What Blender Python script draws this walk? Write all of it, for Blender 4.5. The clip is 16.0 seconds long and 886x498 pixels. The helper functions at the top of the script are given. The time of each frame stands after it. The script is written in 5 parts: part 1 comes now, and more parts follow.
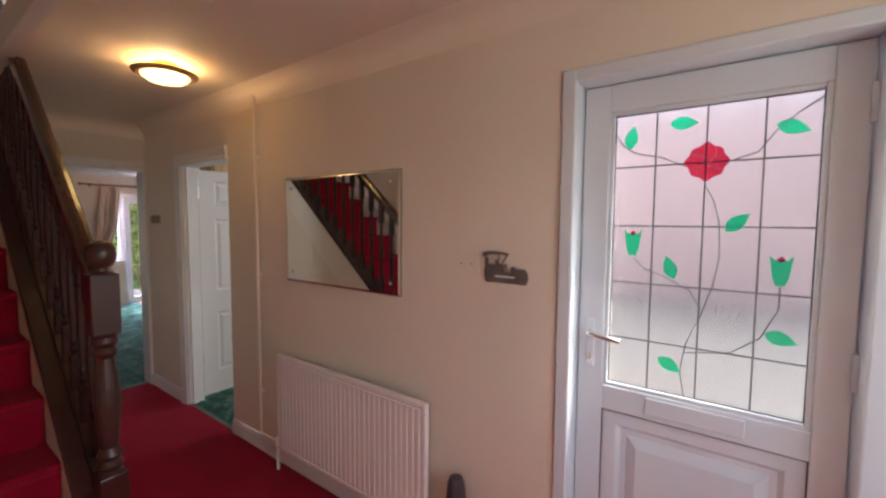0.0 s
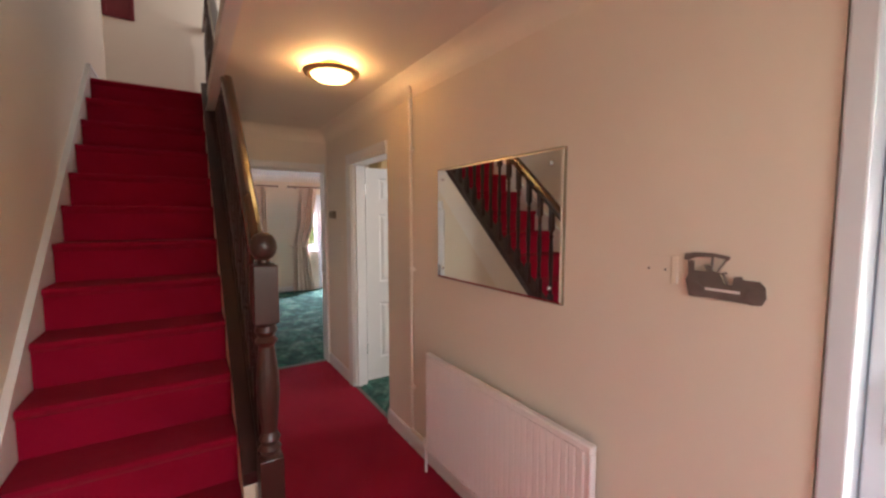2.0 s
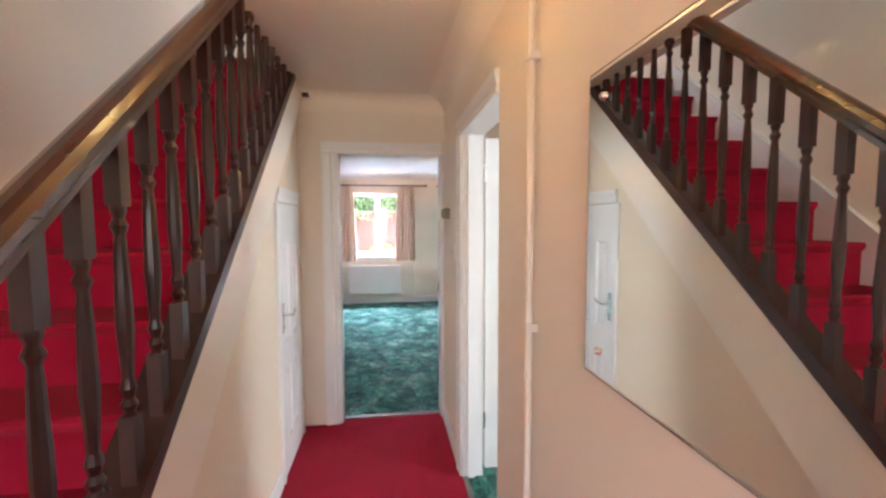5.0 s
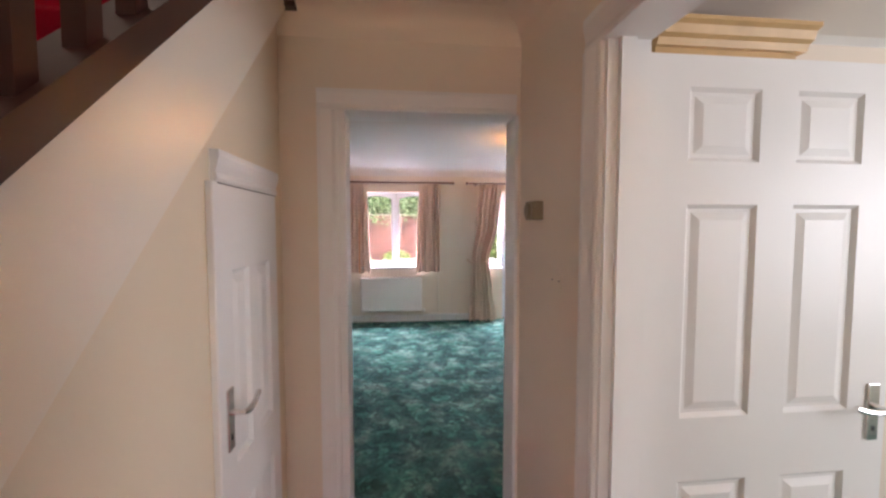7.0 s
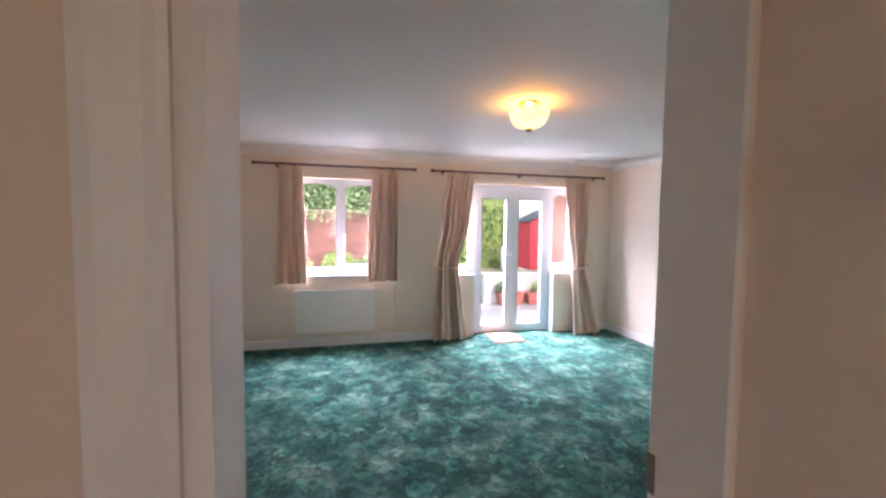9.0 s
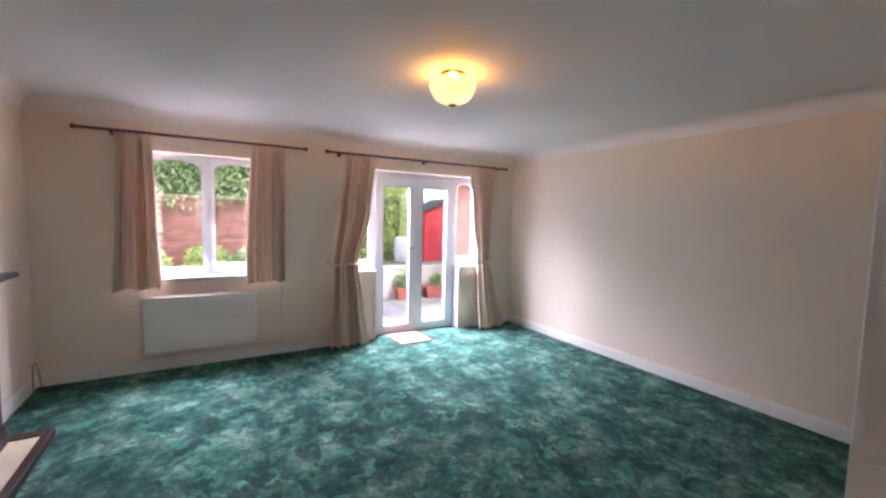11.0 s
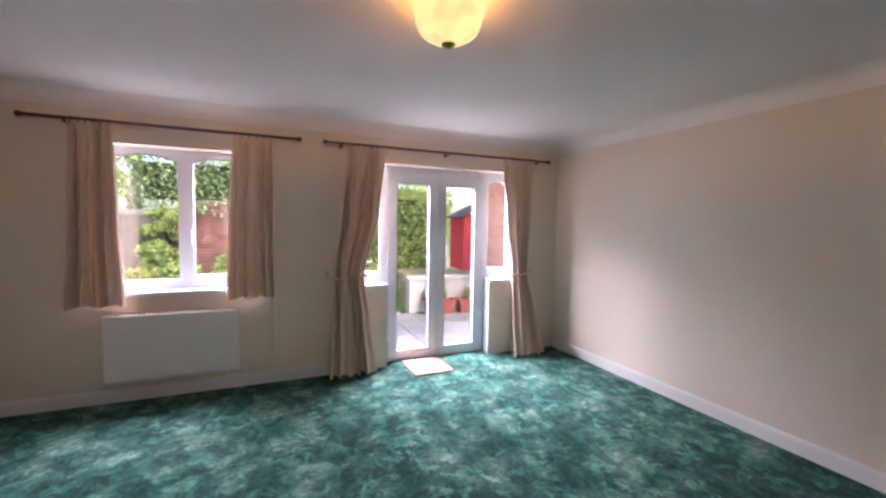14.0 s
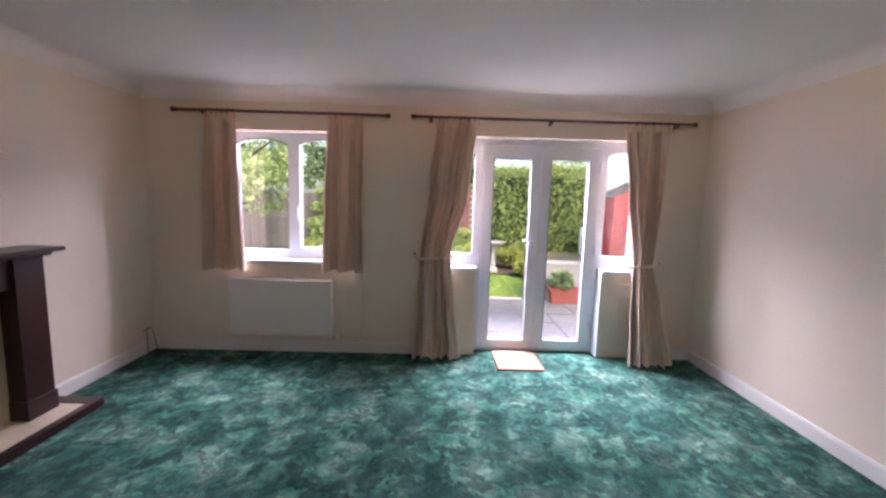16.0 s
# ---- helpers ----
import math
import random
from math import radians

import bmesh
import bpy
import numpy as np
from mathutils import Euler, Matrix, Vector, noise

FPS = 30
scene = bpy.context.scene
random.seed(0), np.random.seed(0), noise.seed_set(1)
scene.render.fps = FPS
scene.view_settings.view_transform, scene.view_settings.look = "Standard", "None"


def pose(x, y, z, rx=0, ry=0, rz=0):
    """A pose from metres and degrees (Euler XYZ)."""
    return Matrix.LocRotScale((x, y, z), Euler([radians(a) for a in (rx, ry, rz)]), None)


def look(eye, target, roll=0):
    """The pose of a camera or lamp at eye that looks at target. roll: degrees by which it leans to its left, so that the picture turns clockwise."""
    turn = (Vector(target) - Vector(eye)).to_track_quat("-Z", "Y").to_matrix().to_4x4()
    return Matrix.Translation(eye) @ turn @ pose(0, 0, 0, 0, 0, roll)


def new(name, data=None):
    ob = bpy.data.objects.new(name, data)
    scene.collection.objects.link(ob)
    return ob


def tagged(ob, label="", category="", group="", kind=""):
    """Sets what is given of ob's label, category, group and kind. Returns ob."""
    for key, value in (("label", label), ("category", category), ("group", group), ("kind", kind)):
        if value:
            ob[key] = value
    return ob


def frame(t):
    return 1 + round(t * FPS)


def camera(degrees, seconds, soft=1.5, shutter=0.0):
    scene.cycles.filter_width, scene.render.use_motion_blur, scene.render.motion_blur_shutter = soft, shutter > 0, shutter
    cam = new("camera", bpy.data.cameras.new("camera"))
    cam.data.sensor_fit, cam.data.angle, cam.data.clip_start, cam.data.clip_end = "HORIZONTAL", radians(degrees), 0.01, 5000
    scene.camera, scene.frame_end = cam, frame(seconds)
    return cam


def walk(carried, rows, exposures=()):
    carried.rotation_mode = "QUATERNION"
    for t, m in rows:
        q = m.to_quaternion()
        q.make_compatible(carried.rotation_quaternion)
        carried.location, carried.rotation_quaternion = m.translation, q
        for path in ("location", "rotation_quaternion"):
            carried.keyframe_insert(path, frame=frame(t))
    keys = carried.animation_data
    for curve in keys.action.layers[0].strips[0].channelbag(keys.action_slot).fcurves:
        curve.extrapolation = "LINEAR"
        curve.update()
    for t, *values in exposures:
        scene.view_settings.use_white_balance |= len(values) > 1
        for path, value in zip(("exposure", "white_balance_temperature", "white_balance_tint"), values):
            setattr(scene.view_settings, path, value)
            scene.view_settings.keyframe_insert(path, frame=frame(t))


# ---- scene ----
cam = camera(95.0, 16.0, soft=2.5)
PATH = [
    (0, (0.323, -0.165, 1.551), (-0.845, 1.452, 1.418), 0.4),
    (0.5, (0.326, -0.167, 1.558), (-1.13, 1.197, 1.411), 0.1),
    (1, (0.325, -0.152, 1.544), (-1.265, 1.051, 1.396), 0.2),
    (1.5, (0.255, -0.074, 1.533), (-1.393, 1.048, 1.377), 0.1),
    (2, (0.104, 0.063, 1.533), (-1.586, 1.121, 1.377), -0.0),
    (2.5, (-0.02, 0.211, 1.524), (-1.756, 1.191, 1.365), -0.1),
    (3, (-0.159, 0.421, 1.532), (-1.96, 1.274, 1.368), -0.0),
    (3.5, (-0.355, 0.567, 1.514), (-2.224, 1.259, 1.350), -0.2),
    (4, (-0.565, 0.692, 1.517), (-2.486, 1.222, 1.354), 0.4),
    (4.5, (-0.804, 0.83, 1.515), (-2.763, 1.199, 1.352), -0.2),
    (4.7, (-0.915, 0.862, 1.512), (-2.884, 1.18, 1.358), -0.2),
    (6.8, (-2.19, 0.752, 1.499), (-4.177, 0.953, 1.386), -0.2),
    (7, (-2.317, 0.74, 1.5), (-4.302, 0.96, 1.383), -0.0),
    (7.5, (-2.684, 0.748, 1.493), (-4.664, 1.003, 1.37), 0.1),
    (8, (-3.025, 0.716, 1.483), (-4.998, 1.02, 1.359), 0.4),
    (8.5, (-3.316, 0.657, 1.482), (-5.274, 1.045, 1.359), 0.6),
    (9, (-3.602, 0.657, 1.48), (-5.533, 1.162, 1.36), 0.7),
    (9.5, (-3.824, 0.635, 1.478), (-5.713, 1.283, 1.365), 0.7),
    (10, (-4.013, 0.599, 1.477), (-5.821, 1.448, 1.371), 0.6),
    (12.3, (-4.237, 0.8, 1.491), (-5.924, 1.864, 1.341), 1.7),
    (12.5, (-4.296, 0.821, 1.479), (-5.982, 1.888, 1.348), 1.8),
    (13, (-4.461, 0.978, 1.494), (-6.147, 2.045, 1.346), 1.4),
    (13.5, (-4.635, 1.14, 1.47), (-6.355, 2.152, 1.34), 0.8),
    (14, (-4.774, 1.312, 1.449), (-6.603, 2.111, 1.319), 1.0),
    (14.5, (-4.89, 1.511, 1.501), (-6.801, 2.078, 1.337), 1.8),
    (15, (-4.903, 1.67, 1.473), (-6.852, 2.071, 1.264), 1.9),
    (15.5, (-4.891, 1.851, 1.452), (-6.865, 2.074, 1.223), 1.7),
    (16, (-4.952, 2.034, 1.452), (-6.936, 2.063, 1.207), 1.6),
]
walk(cam, [(t, look(eye, target, roll)) for t, eye, target, roll in PATH],
     exposures=[(0, 1.66, 6400, 10), (1.0, 2.05, 6500, 10), (2.0, 2.18, 6800, 12), (2.8, 2.5, 6350, 8), (3.5, 2.72, 6100, 4), (4.7, 3.2, 5900, 4), (7.0, 2.42, 6600, 15), (7.6, 2.3, 6650, 13), (8.5, 2.35, 6450, 11), (10.0, 2.1, 6500, 11), (12.5, 1.88, 6550, 13), (14.5, 1.52, 6700, 14), (16.0, 1.4, 6700, 13)])

# ---- light ----
world = bpy.data.worlds.new("sky")
scene.world = world
world.use_nodes = True
wn = world.node_tree.nodes
sky = wn.new("ShaderNodeTexSky")
sky.sky_type, sky.sun_disc = "NISHITA", False
sky.sun_elevation, sky.sun_rotation = radians(48), radians(60)
sky.air_density, sky.dust_density, sky.ozone_density = 1.0, 3.0, 1.0
world.node_tree.links.new(sky.outputs[0], wn["Background"].inputs[0])
wn["Background"].inputs[1].default_value = 0.185


def lamp(name, kind, m, energy, color, **kw):
    d = bpy.data.lights.new(name, kind)
    d.energy, d.color = energy, color
    for k, v in kw.items():
        if k == "size":
            d.size = v
        elif k == "size_y":
            d.shape, d.size_y = "RECTANGLE", v
        elif k == "radius":
            d.shadow_soft_size = v
        elif k == "angle":
            d.angle = v
    ob = new(name, d)
    ob.matrix_world = m
    return ob


sun_dir = Vector((math.sin(radians(60)) * math.cos(radians(48)), math.cos(radians(60)) * math.cos(radians(48)), math.sin(radians(48))))
lamp("sun", "SUN", look(sun_dir * 30, (0, 0, 0)), 1.9, (1.0, 0.95, 0.88), angle=radians(14))
# daylight in the unseen windows of kitchen and upper landing
lamp("kitchen_daylight", "AREA", look((-1.95, 4.30, 1.5), (-3.15, 1.6, 1.2)), 13.5, (0.88, 0.92, 1.0), size=1.3, size_y=1.1)
lamp("landing_daylight", "AREA", look((-4.45, 1.33, 3.75), (-4.75, -0.6, 3.6)), 4.2, (0.95, 0.97, 1.0), size=1.0, size_y=1.0)
# bulbs of the two ceiling lamps
lamp("hall_bulb", "POINT", pose(-2.22, 0.78, 2.35), 7.0, (1.0, 0.62, 0.28), radius=0.03)
lamp("living_bulb", "POINT", pose(-6.33, 2.0, 2.332), 10.5, (1.0, 0.42, 0.09), radius=0.02)
# added out-of-view lamps boosting sky light through garden window, garden doors and front door
lamp("window_sky_fill", "AREA", look((-9.8, 0.70, 3.05), (-7.9, 0.70, 2.5)), 165, (0.93, 0.87, 1.10), size=1.5, size_y=1.5)
lamp("door_sky_fill", "AREA", look((-9.8, 2.98, 3.05), (-7.9, 2.98, 2.45)), 385, (0.93, 0.87, 1.10), size=2.2, size_y=1.5)
lamp("porch_sky_fill", "AREA", look((0.29, 2.6, 2.9), (0.0, 1.0, 0.9)), 12, (0.95, 0.97, 1.0), size=1.0, size_y=1.0)
# added fill lamp for the hall; no window is known in that end wall
lamp("hall_fill_lamp", "AREA", look((1.41, 0.50, 1.55), (-2.6, 0.85, 0.5)), 2.1, (0.93, 0.98, 1.0), size=0.8, size_y=1.1)


# ---- materials ----
def nodes(name):
    m = bpy.data.materials.new(name)
    m.use_nodes = True
    t = m.node_tree
    return m, t, t.nodes["Principled BSDF"]


def rgb(c):
    return (*c, 1.0)


def noise_node(t, scale, detail=4.0, rough=0.55, stretch=(1, 1, 1), distortion=0.0, space="Object"):
    co = t.nodes.new("ShaderNodeTexCoord")
    mp = t.nodes.new("ShaderNodeMapping")
    mp.inputs["Scale"].default_value = stretch
    n = t.nodes.new("ShaderNodeTexNoise")
    n.inputs["Scale"].default_value, n.inputs["Detail"].default_value = scale, detail
    n.inputs["Roughness"].default_value, n.inputs["Distortion"].default_value = rough, distortion
    t.links.new(co.outputs[space], mp.inputs[0])
    t.links.new(mp.outputs[0], n.inputs["Vector"])
    return n.outputs["Fac"]


def ramp(t, fac, stops):
    r = t.nodes.new("ShaderNodeValToRGB")
    e = r.color_ramp.elements
    e[0].position, e[0].color = stops[0][0], rgb(stops[0][1])
    e[1].position, e[1].color = stops[-1][0], rgb(stops[-1][1])
    for p, c in stops[1:-1]:
        x = e.new(p)
        x.color = rgb(c)
    t.links.new(fac, r.inputs[0])
    return r.outputs[0]


def mix(t, fac, a, b, mode="MIX"):
    n = t.nodes.new("ShaderNodeMix")
    n.data_type, n.blend_type = "RGBA", mode
    for sock, v in ((n.inputs[0], fac), (n.inputs[6], a), (n.inputs[7], b)):
        if isinstance(v, (int, float)):
            sock.default_value = v
        elif isinstance(v, tuple):
            sock.default_value = rgb(v)
        else:
            t.links.new(v, sock)
    return n.outputs[2]


def bump(t, b, height, strength, distance):
    n = t.nodes.new("ShaderNodeBump")
    n.inputs["Strength"].default_value, n.inputs["Distance"].default_value = strength, distance
    t.links.new(height, n.inputs["Height"])
    t.links.new(n.outputs[0], b.inputs["Normal"])


def surface(name, base, rough=0.6, vary=0.06, scale=1.5, grain=60.0, relief=0.002, stretch=(1, 1, 1), metal=0.0, coat=0.0, strength=0.3):
    """Paint, plaster, wood and the like: colour drifting at a large and a fine scale, with fine relief."""
    m, t, b = nodes(name)
    dark = tuple(c * (1 - vary) for c in base)
    light = tuple(min(1.0, c * (1 + vary)) for c in base)
    big = ramp(t, noise_node(t, scale, 3.0, stretch=stretch), [(0.3, dark), (0.7, light)])
    fine = noise_node(t, grain, 5.0, stretch=stretch)
    col = mix(t, vary * 2.0, big, ramp(t, fine, [(0.35, dark), (0.65, light)]), "OVERLAY")
    t.links.new(col, b.inputs["Base Color"])
    b.inputs["Roughness"].default_value, b.inputs["Metallic"].default_value, b.inputs["Coat Weight"].default_value = rough, metal, coat
    b.inputs["Coat Roughness"].default_value = 0.06
    bump(t, b, fine, strength, relief)
    return m


def leaf_pattern(t, col, scale):
    """Irregular overlapping leaf shapes in lighter and darker tones, with thin dark strokes."""
    co = t.nodes.new("ShaderNodeTexCoord")
    wob = t.nodes.new("ShaderNodeTexNoise")
    wob.inputs["Scale"].default_value, wob.inputs["Detail"].default_value = 9.0, 4.0
    t.links.new(co.outputs["Object"], wob.inputs["Vector"])
    for k, (size, amount, tones) in enumerate(((scale, 0.8, [(0.0, (0.24, 0.25, 0.26)), (0.35, (0.40, 0.41, 0.42)), (0.62, (0.52, 0.53, 0.52)), (0.80, (0.70, 0.71, 0.69)), (0.93, (0.88, 0.90, 0.86))]),
                                                 (scale * 2.4, 0.5, [(0.0, (0.22, 0.22, 0.22)), (0.3, (0.46, 0.46, 0.46)), (0.7, (0.54, 0.54, 0.54)), (0.9, (0.84, 0.85, 0.82))]))):
        mv = t.nodes.new("ShaderNodeMix")
        mv.data_type = "VECTOR"
        mv.inputs[0].default_value = 0.26 / (k + 1)
        t.links.new(co.outputs["Object"], mv.inputs[4])
        t.links.new(wob.outputs["Color"], mv.inputs[5])
        vo = t.nodes.new("ShaderNodeTexVoronoi")
        vo.inputs["Scale"].default_value = size
        t.links.new(mv.outputs[1], vo.inputs["Vector"])
        sp = t.nodes.new("ShaderNodeSeparateColor")
        t.links.new(vo.outputs["Color"], sp.inputs[0])
        col = mix(t, amount, col, ramp(t, sp.outputs[0], tones), "OVERLAY")
    stroke = noise_node(t, scale * 0.7, 3.0, 0.6, distortion=1.0)
    return mix(t, 0.42, col, ramp(t, stroke, [(0.470, (1, 1, 1)), (0.492, (0.45, 0.5, 0.5)), (0.505, (0.45, 0.5, 0.5)), (0.527, (1, 1, 1))]), "MULTIPLY")


def carpet(name, stops, scale, distortion, pile=330.0, speck=0.0):
    m, t, b = nodes(name)
    big = noise_node(t, scale, 6.0, 0.6, distortion=distortion)
    wear = noise_node(t, 0.9, 3.0)
    col = ramp(t, big, stops)
    if speck:
        col = leaf_pattern(t, col, speck)
    col = mix(t, 0.35, col, ramp(t, wear, [(0.3, (0.25, 0.25, 0.25)), (0.7, (0.75, 0.75, 0.75))]), "SOFT_LIGHT")
    tuft = noise_node(t, pile, 2.0)
    col = mix(t, 0.32, col, ramp(t, tuft, [(0.3, (0.3, 0.3, 0.3)), (0.7, (0.7, 0.7, 0.7))]), "OVERLAY")
    t.links.new(col, b.inputs["Base Color"])
    b.inputs["Roughness"].default_value = 1.0
    b.inputs["Specular IOR Level"].default_value = 0.1
    b.inputs["Sheen Weight"].default_value, b.inputs["Sheen Roughness"].default_value = 0.04, 0.5
    bump(t, b, tuft, 0.8, 0.006)
    return m


def glass(name, tint=(1, 1, 1), rough=0.0, streaks=0.0):
    m, t, b = nodes(name)
    b.inputs["Base Color"].default_value = rgb(tint)
    b.inputs["Transmission Weight"].default_value, b.inputs["Roughness"].default_value, b.inputs["IOR"].default_value = 1.0, rough, 1.45
    if streaks:
        bump(t, b, noise_node(t, 30.0, 3.0, stretch=(1, 1, 0.12)), streaks, 0.02)
    return m


def fabric(name, base, thin=0.3):
    m, t, b = nodes(name)
    weave = noise_node(t, 260.0, 2.0, stretch=(1, 1, 0.25))
    big = noise_node(t, 2.0, 2.0, stretch=(1, 1, 0.2))
    col = mix(t, 0.2, ramp(t, big, [(0.3, tuple(c * 0.9 for c in base)), (0.7, base)]), ramp(t, weave, [(0.3, (0.3, 0.3, 0.3)), (0.7, (0.7, 0.7, 0.7))]), "OVERLAY")
    t.links.new(col, b.inputs["Base Color"])
    b.inputs["Roughness"].default_value = 0.9
    b.inputs["Sheen Weight"].default_value = 0.2
    bump(t, b, weave, 0.3, 0.002)
    tr = t.nodes.new("ShaderNodeBsdfTranslucent")
    t.links.new(col, tr.inputs[0])
    ms = t.nodes.new("ShaderNodeMixShader")
    ms.inputs[0].default_value = thin
    t.links.new(b.outputs[0], ms.inputs[1])
    t.links.new(tr.outputs[0], ms.inputs[2])
    t.links.new(ms.outputs[0], t.nodes["Material Output"].inputs[0])
    return m


def leafy(name, a, c, thin=0.35):
    m, t, b = nodes(name)
    g = t.nodes.new("ShaderNodeNewGeometry")
    col = ramp(t, g.outputs["Random Per Island"], [(0.0, a), (1.0, c)])
    t.links.new(col, b.inputs["Base Color"])
    b.inputs["Roughness"].default_value = 0.55
    tr = t.nodes.new("ShaderNodeBsdfTranslucent")
    t.links.new(col, tr.inputs[0])
    ms = t.nodes.new("ShaderNodeMixShader")
    ms.inputs[0].default_value = thin
    t.links.new(b.outputs[0], ms.inputs[1])
    t.links.new(tr.outputs[0], ms.inputs[2])
    t.links.new(ms.outputs[0], t.nodes["Material Output"].inputs[0])
    return m


def glow_glass(name, color, power, base=(0.9, 0.8, 0.6)):
    m, t, b = nodes(name)
    b.inputs["Base Color"].default_value = rgb(base)
    b.inputs["Roughness"].default_value = 0.25
    n = noise_node(t, 14.0, 3.0)
    t.links.new(ramp(t, n, [(0.3, tuple(c * 0.55 for c in color)), (0.75, color)]), b.inputs["Emission Color"])
    b.inputs["Emission Strength"].default_value = power
    return m


def varied(name, base, spread, rough=0.9, grain=25.0):
    """Colour that differs from piece to piece."""
    m, t, b = nodes(name)
    o = t.nodes.new("ShaderNodeObjectInfo")
    g = t.nodes.new("ShaderNodeNewGeometry")
    add = t.nodes.new("ShaderNodeMath")
    add.operation = "FRACT"
    s = t.nodes.new("ShaderNodeMath")
    t.links.new(o.outputs["Random"], s.inputs[0])
    t.links.new(g.outputs["Random Per Island"], s.inputs[1])
    t.links.new(s.outputs[0], add.inputs[0])
    lo, hi = tuple(c * (1 - spread) for c in base), tuple(min(1, c * (1 + spread)) for c in base)
    fine = noise_node(t, grain, 5.0)
    col = mix(t, 0.35, ramp(t, add.outputs[0], [(0.0, lo), (1.0, hi)]), ramp(t, fine, [(0.3, (0.25, 0.25, 0.25)), (0.7, (0.75, 0.75, 0.75))]), "OVERLAY")
    t.links.new(col, b.inputs["Base Color"])
    b.inputs["Roughness"].default_value = rough
    bump(t, b, fine, 0.5, 0.004)
    return m


CREAM = surface("cream_emulsion", (0.79, 0.69, 0.585), 0.75, 0.025, 0.8, 45, 0.0012)
PALE = surface("pale_emulsion", (0.78, 0.71, 0.61), 0.75, 0.025, 0.8, 45, 0.0012)
# darker and yellower than CREAM, setting the wall apart from the sloping casing
UNDERCREAM = surface("deep_cream_wall", (0.77, 0.655, 0.51), 0.8, 0.03, 0.8, 45, 0.0012)
MULCH = surface("bed_mulch", (0.30, 0.27, 0.18), 0.95, 0.3, 2.0, 25, 0.02)
CEIL = surface("ceiling_paint", (0.78, 0.735, 0.70), 0.85, 0.03, 0.7, 30, 0.0015)
GLOSS = surface("white_gloss", (0.80, 0.78, 0.76), 0.4, 0.02, 2.0, 25, 0.0006)
CREAMGLOSS = surface("cream_satin", (0.79, 0.71, 0.61), 0.32, 0.02, 2.0, 25, 0.0006)
UPVC = surface("white_plastic", (0.70, 0.74, 0.80), 0.3, 0.015, 2.0, 40, 0.0003)
RADWHITE = surface("radiator_enamel", (0.86, 0.80, 0.77), 0.35, 0.02, 2.0, 40, 0.0003)
WOOD = surface("dark_varnish", (0.085, 0.026, 0.020), 0.38, 0.35, 3.0, 35, 0.0008, (1, 1, 0.15), coat=0.12)
RAILWOOD = surface("brown_varnish", (0.13, 0.055, 0.025), 0.25, 0.35, 4.0, 30, 0.0008, (0.2, 1, 1), coat=0.5)
NEWELWOOD = surface("newel_varnish", (0.10, 0.038, 0.027), 0.36, 0.35, 3.0, 35, 0.0008, (1, 1, 0.15), coat=0.2)
RIMWOOD = surface("rim_enamel", (0.50, 0.31, 0.15), 0.4, 0.15, 6.0, 40, 0.0004)
MAHOGANY = surface("mahogany_stain", (0.065, 0.018, 0.022), 0.4, 0.3, 3.0, 40, 0.0006, (1, 1, 0.2))
PINE = surface("light_oak", (0.62, 0.44, 0.24), 0.45, 0.12, 4.0, 30, 0.0006, (0.2, 1, 1))
POLE = surface("pole_wood", (0.16, 0.052, 0.034), 0.35, 0.3, 6.0, 40, 0.0004, (1, 0.2, 1))
CHROME = surface("satin_metal", (0.78, 0.77, 0.76), 0.25, 0.08, 8.0, 90, 0.0002, metal=1.0)
BRASS = surface("brass", (0.70, 0.50, 0.20), 0.22, 0.08, 8.0, 90, 0.0002, metal=1.0)
DARKMETAL = surface("dark_sheet_metal", (0.19, 0.155, 0.14), 0.5, 0.2, 10.0, 60, 0.0006)
BLACK = surface("black_rubber", (0.02, 0.02, 0.022), 0.5, 0.2, 8.0, 60, 0.0004)
GASKET = surface("grey_gasket", (0.10, 0.10, 0.105), 0.6, 0.1, 8.0, 60, 0.0003)
LEAD = surface("lead_came", (0.27, 0.27, 0.28), 0.45, 0.2, 9.0, 60, 0.0004, metal=0.6)
GREYPLASTIC = surface("grey_plastic", (0.075, 0.06, 0.07), 0.45, 0.1, 8.0, 60, 0.0004)
BEIGEPLASTIC = surface("beige_plastic", (0.27, 0.22, 0.15), 0.4, 0.05, 8.0, 60, 0.0003)
REDPAINT = surface("dark_red_paint", (0.20, 0.02, 0.03), 0.5, 0.15, 5.0, 40, 0.0006)
REDCARPET = carpet("red_carpet", [(0.3, (0.285, 0.003, 0.021)), (0.7, (0.385, 0.006, 0.033))], 2.2, 0.3)
GREENCARPET = carpet("green_carpet", [(0.36, (0.020, 0.080, 0.064)), (0.46, (0.034, 0.112, 0.090)), (0.54, (0.064, 0.150, 0.122)), (0.64, (0.126, 0.212, 0.176))], 4.2, 0.3, speck=15.0)
CURTAIN = fabric("curtain_cloth", (0.84, 0.66, 0.54), 0.07)
# lining cloth with the orange of light shining through put into its colour
BACKLIT_LINING = fabric("backlit_lining", (0.85, 0.45, 0.24), 0.3)
MATCLOTH = carpet("doormat_pile", [(0.3, (0.40, 0.25, 0.18)), (0.7, (0.50, 0.32, 0.235))], 6.0, 0.2)
CLEAR = glass("clear_glass")
FROST = glass("streaked_glass", (1.0, 0.97, 0.96), 0.22, 0.5)
GREENGLASS = glass("green_glass", (0.03, 0.80, 0.38), 0.25)
REDGLASS = glass("red_glass", (0.75, 0.04, 0.10), 0.25)
MIRROR, mt, mb = nodes("mirror_silver")
mb.inputs["Base Color"].default_value, mb.inputs["Metallic"].default_value, mb.inputs["Roughness"].default_value = (0.86, 0.87, 0.84, 1), 1.0, 0.0
HALLGLOW = glow_glass("lit_hall_bowl", (1.0, 0.63, 0.23), 2.8)
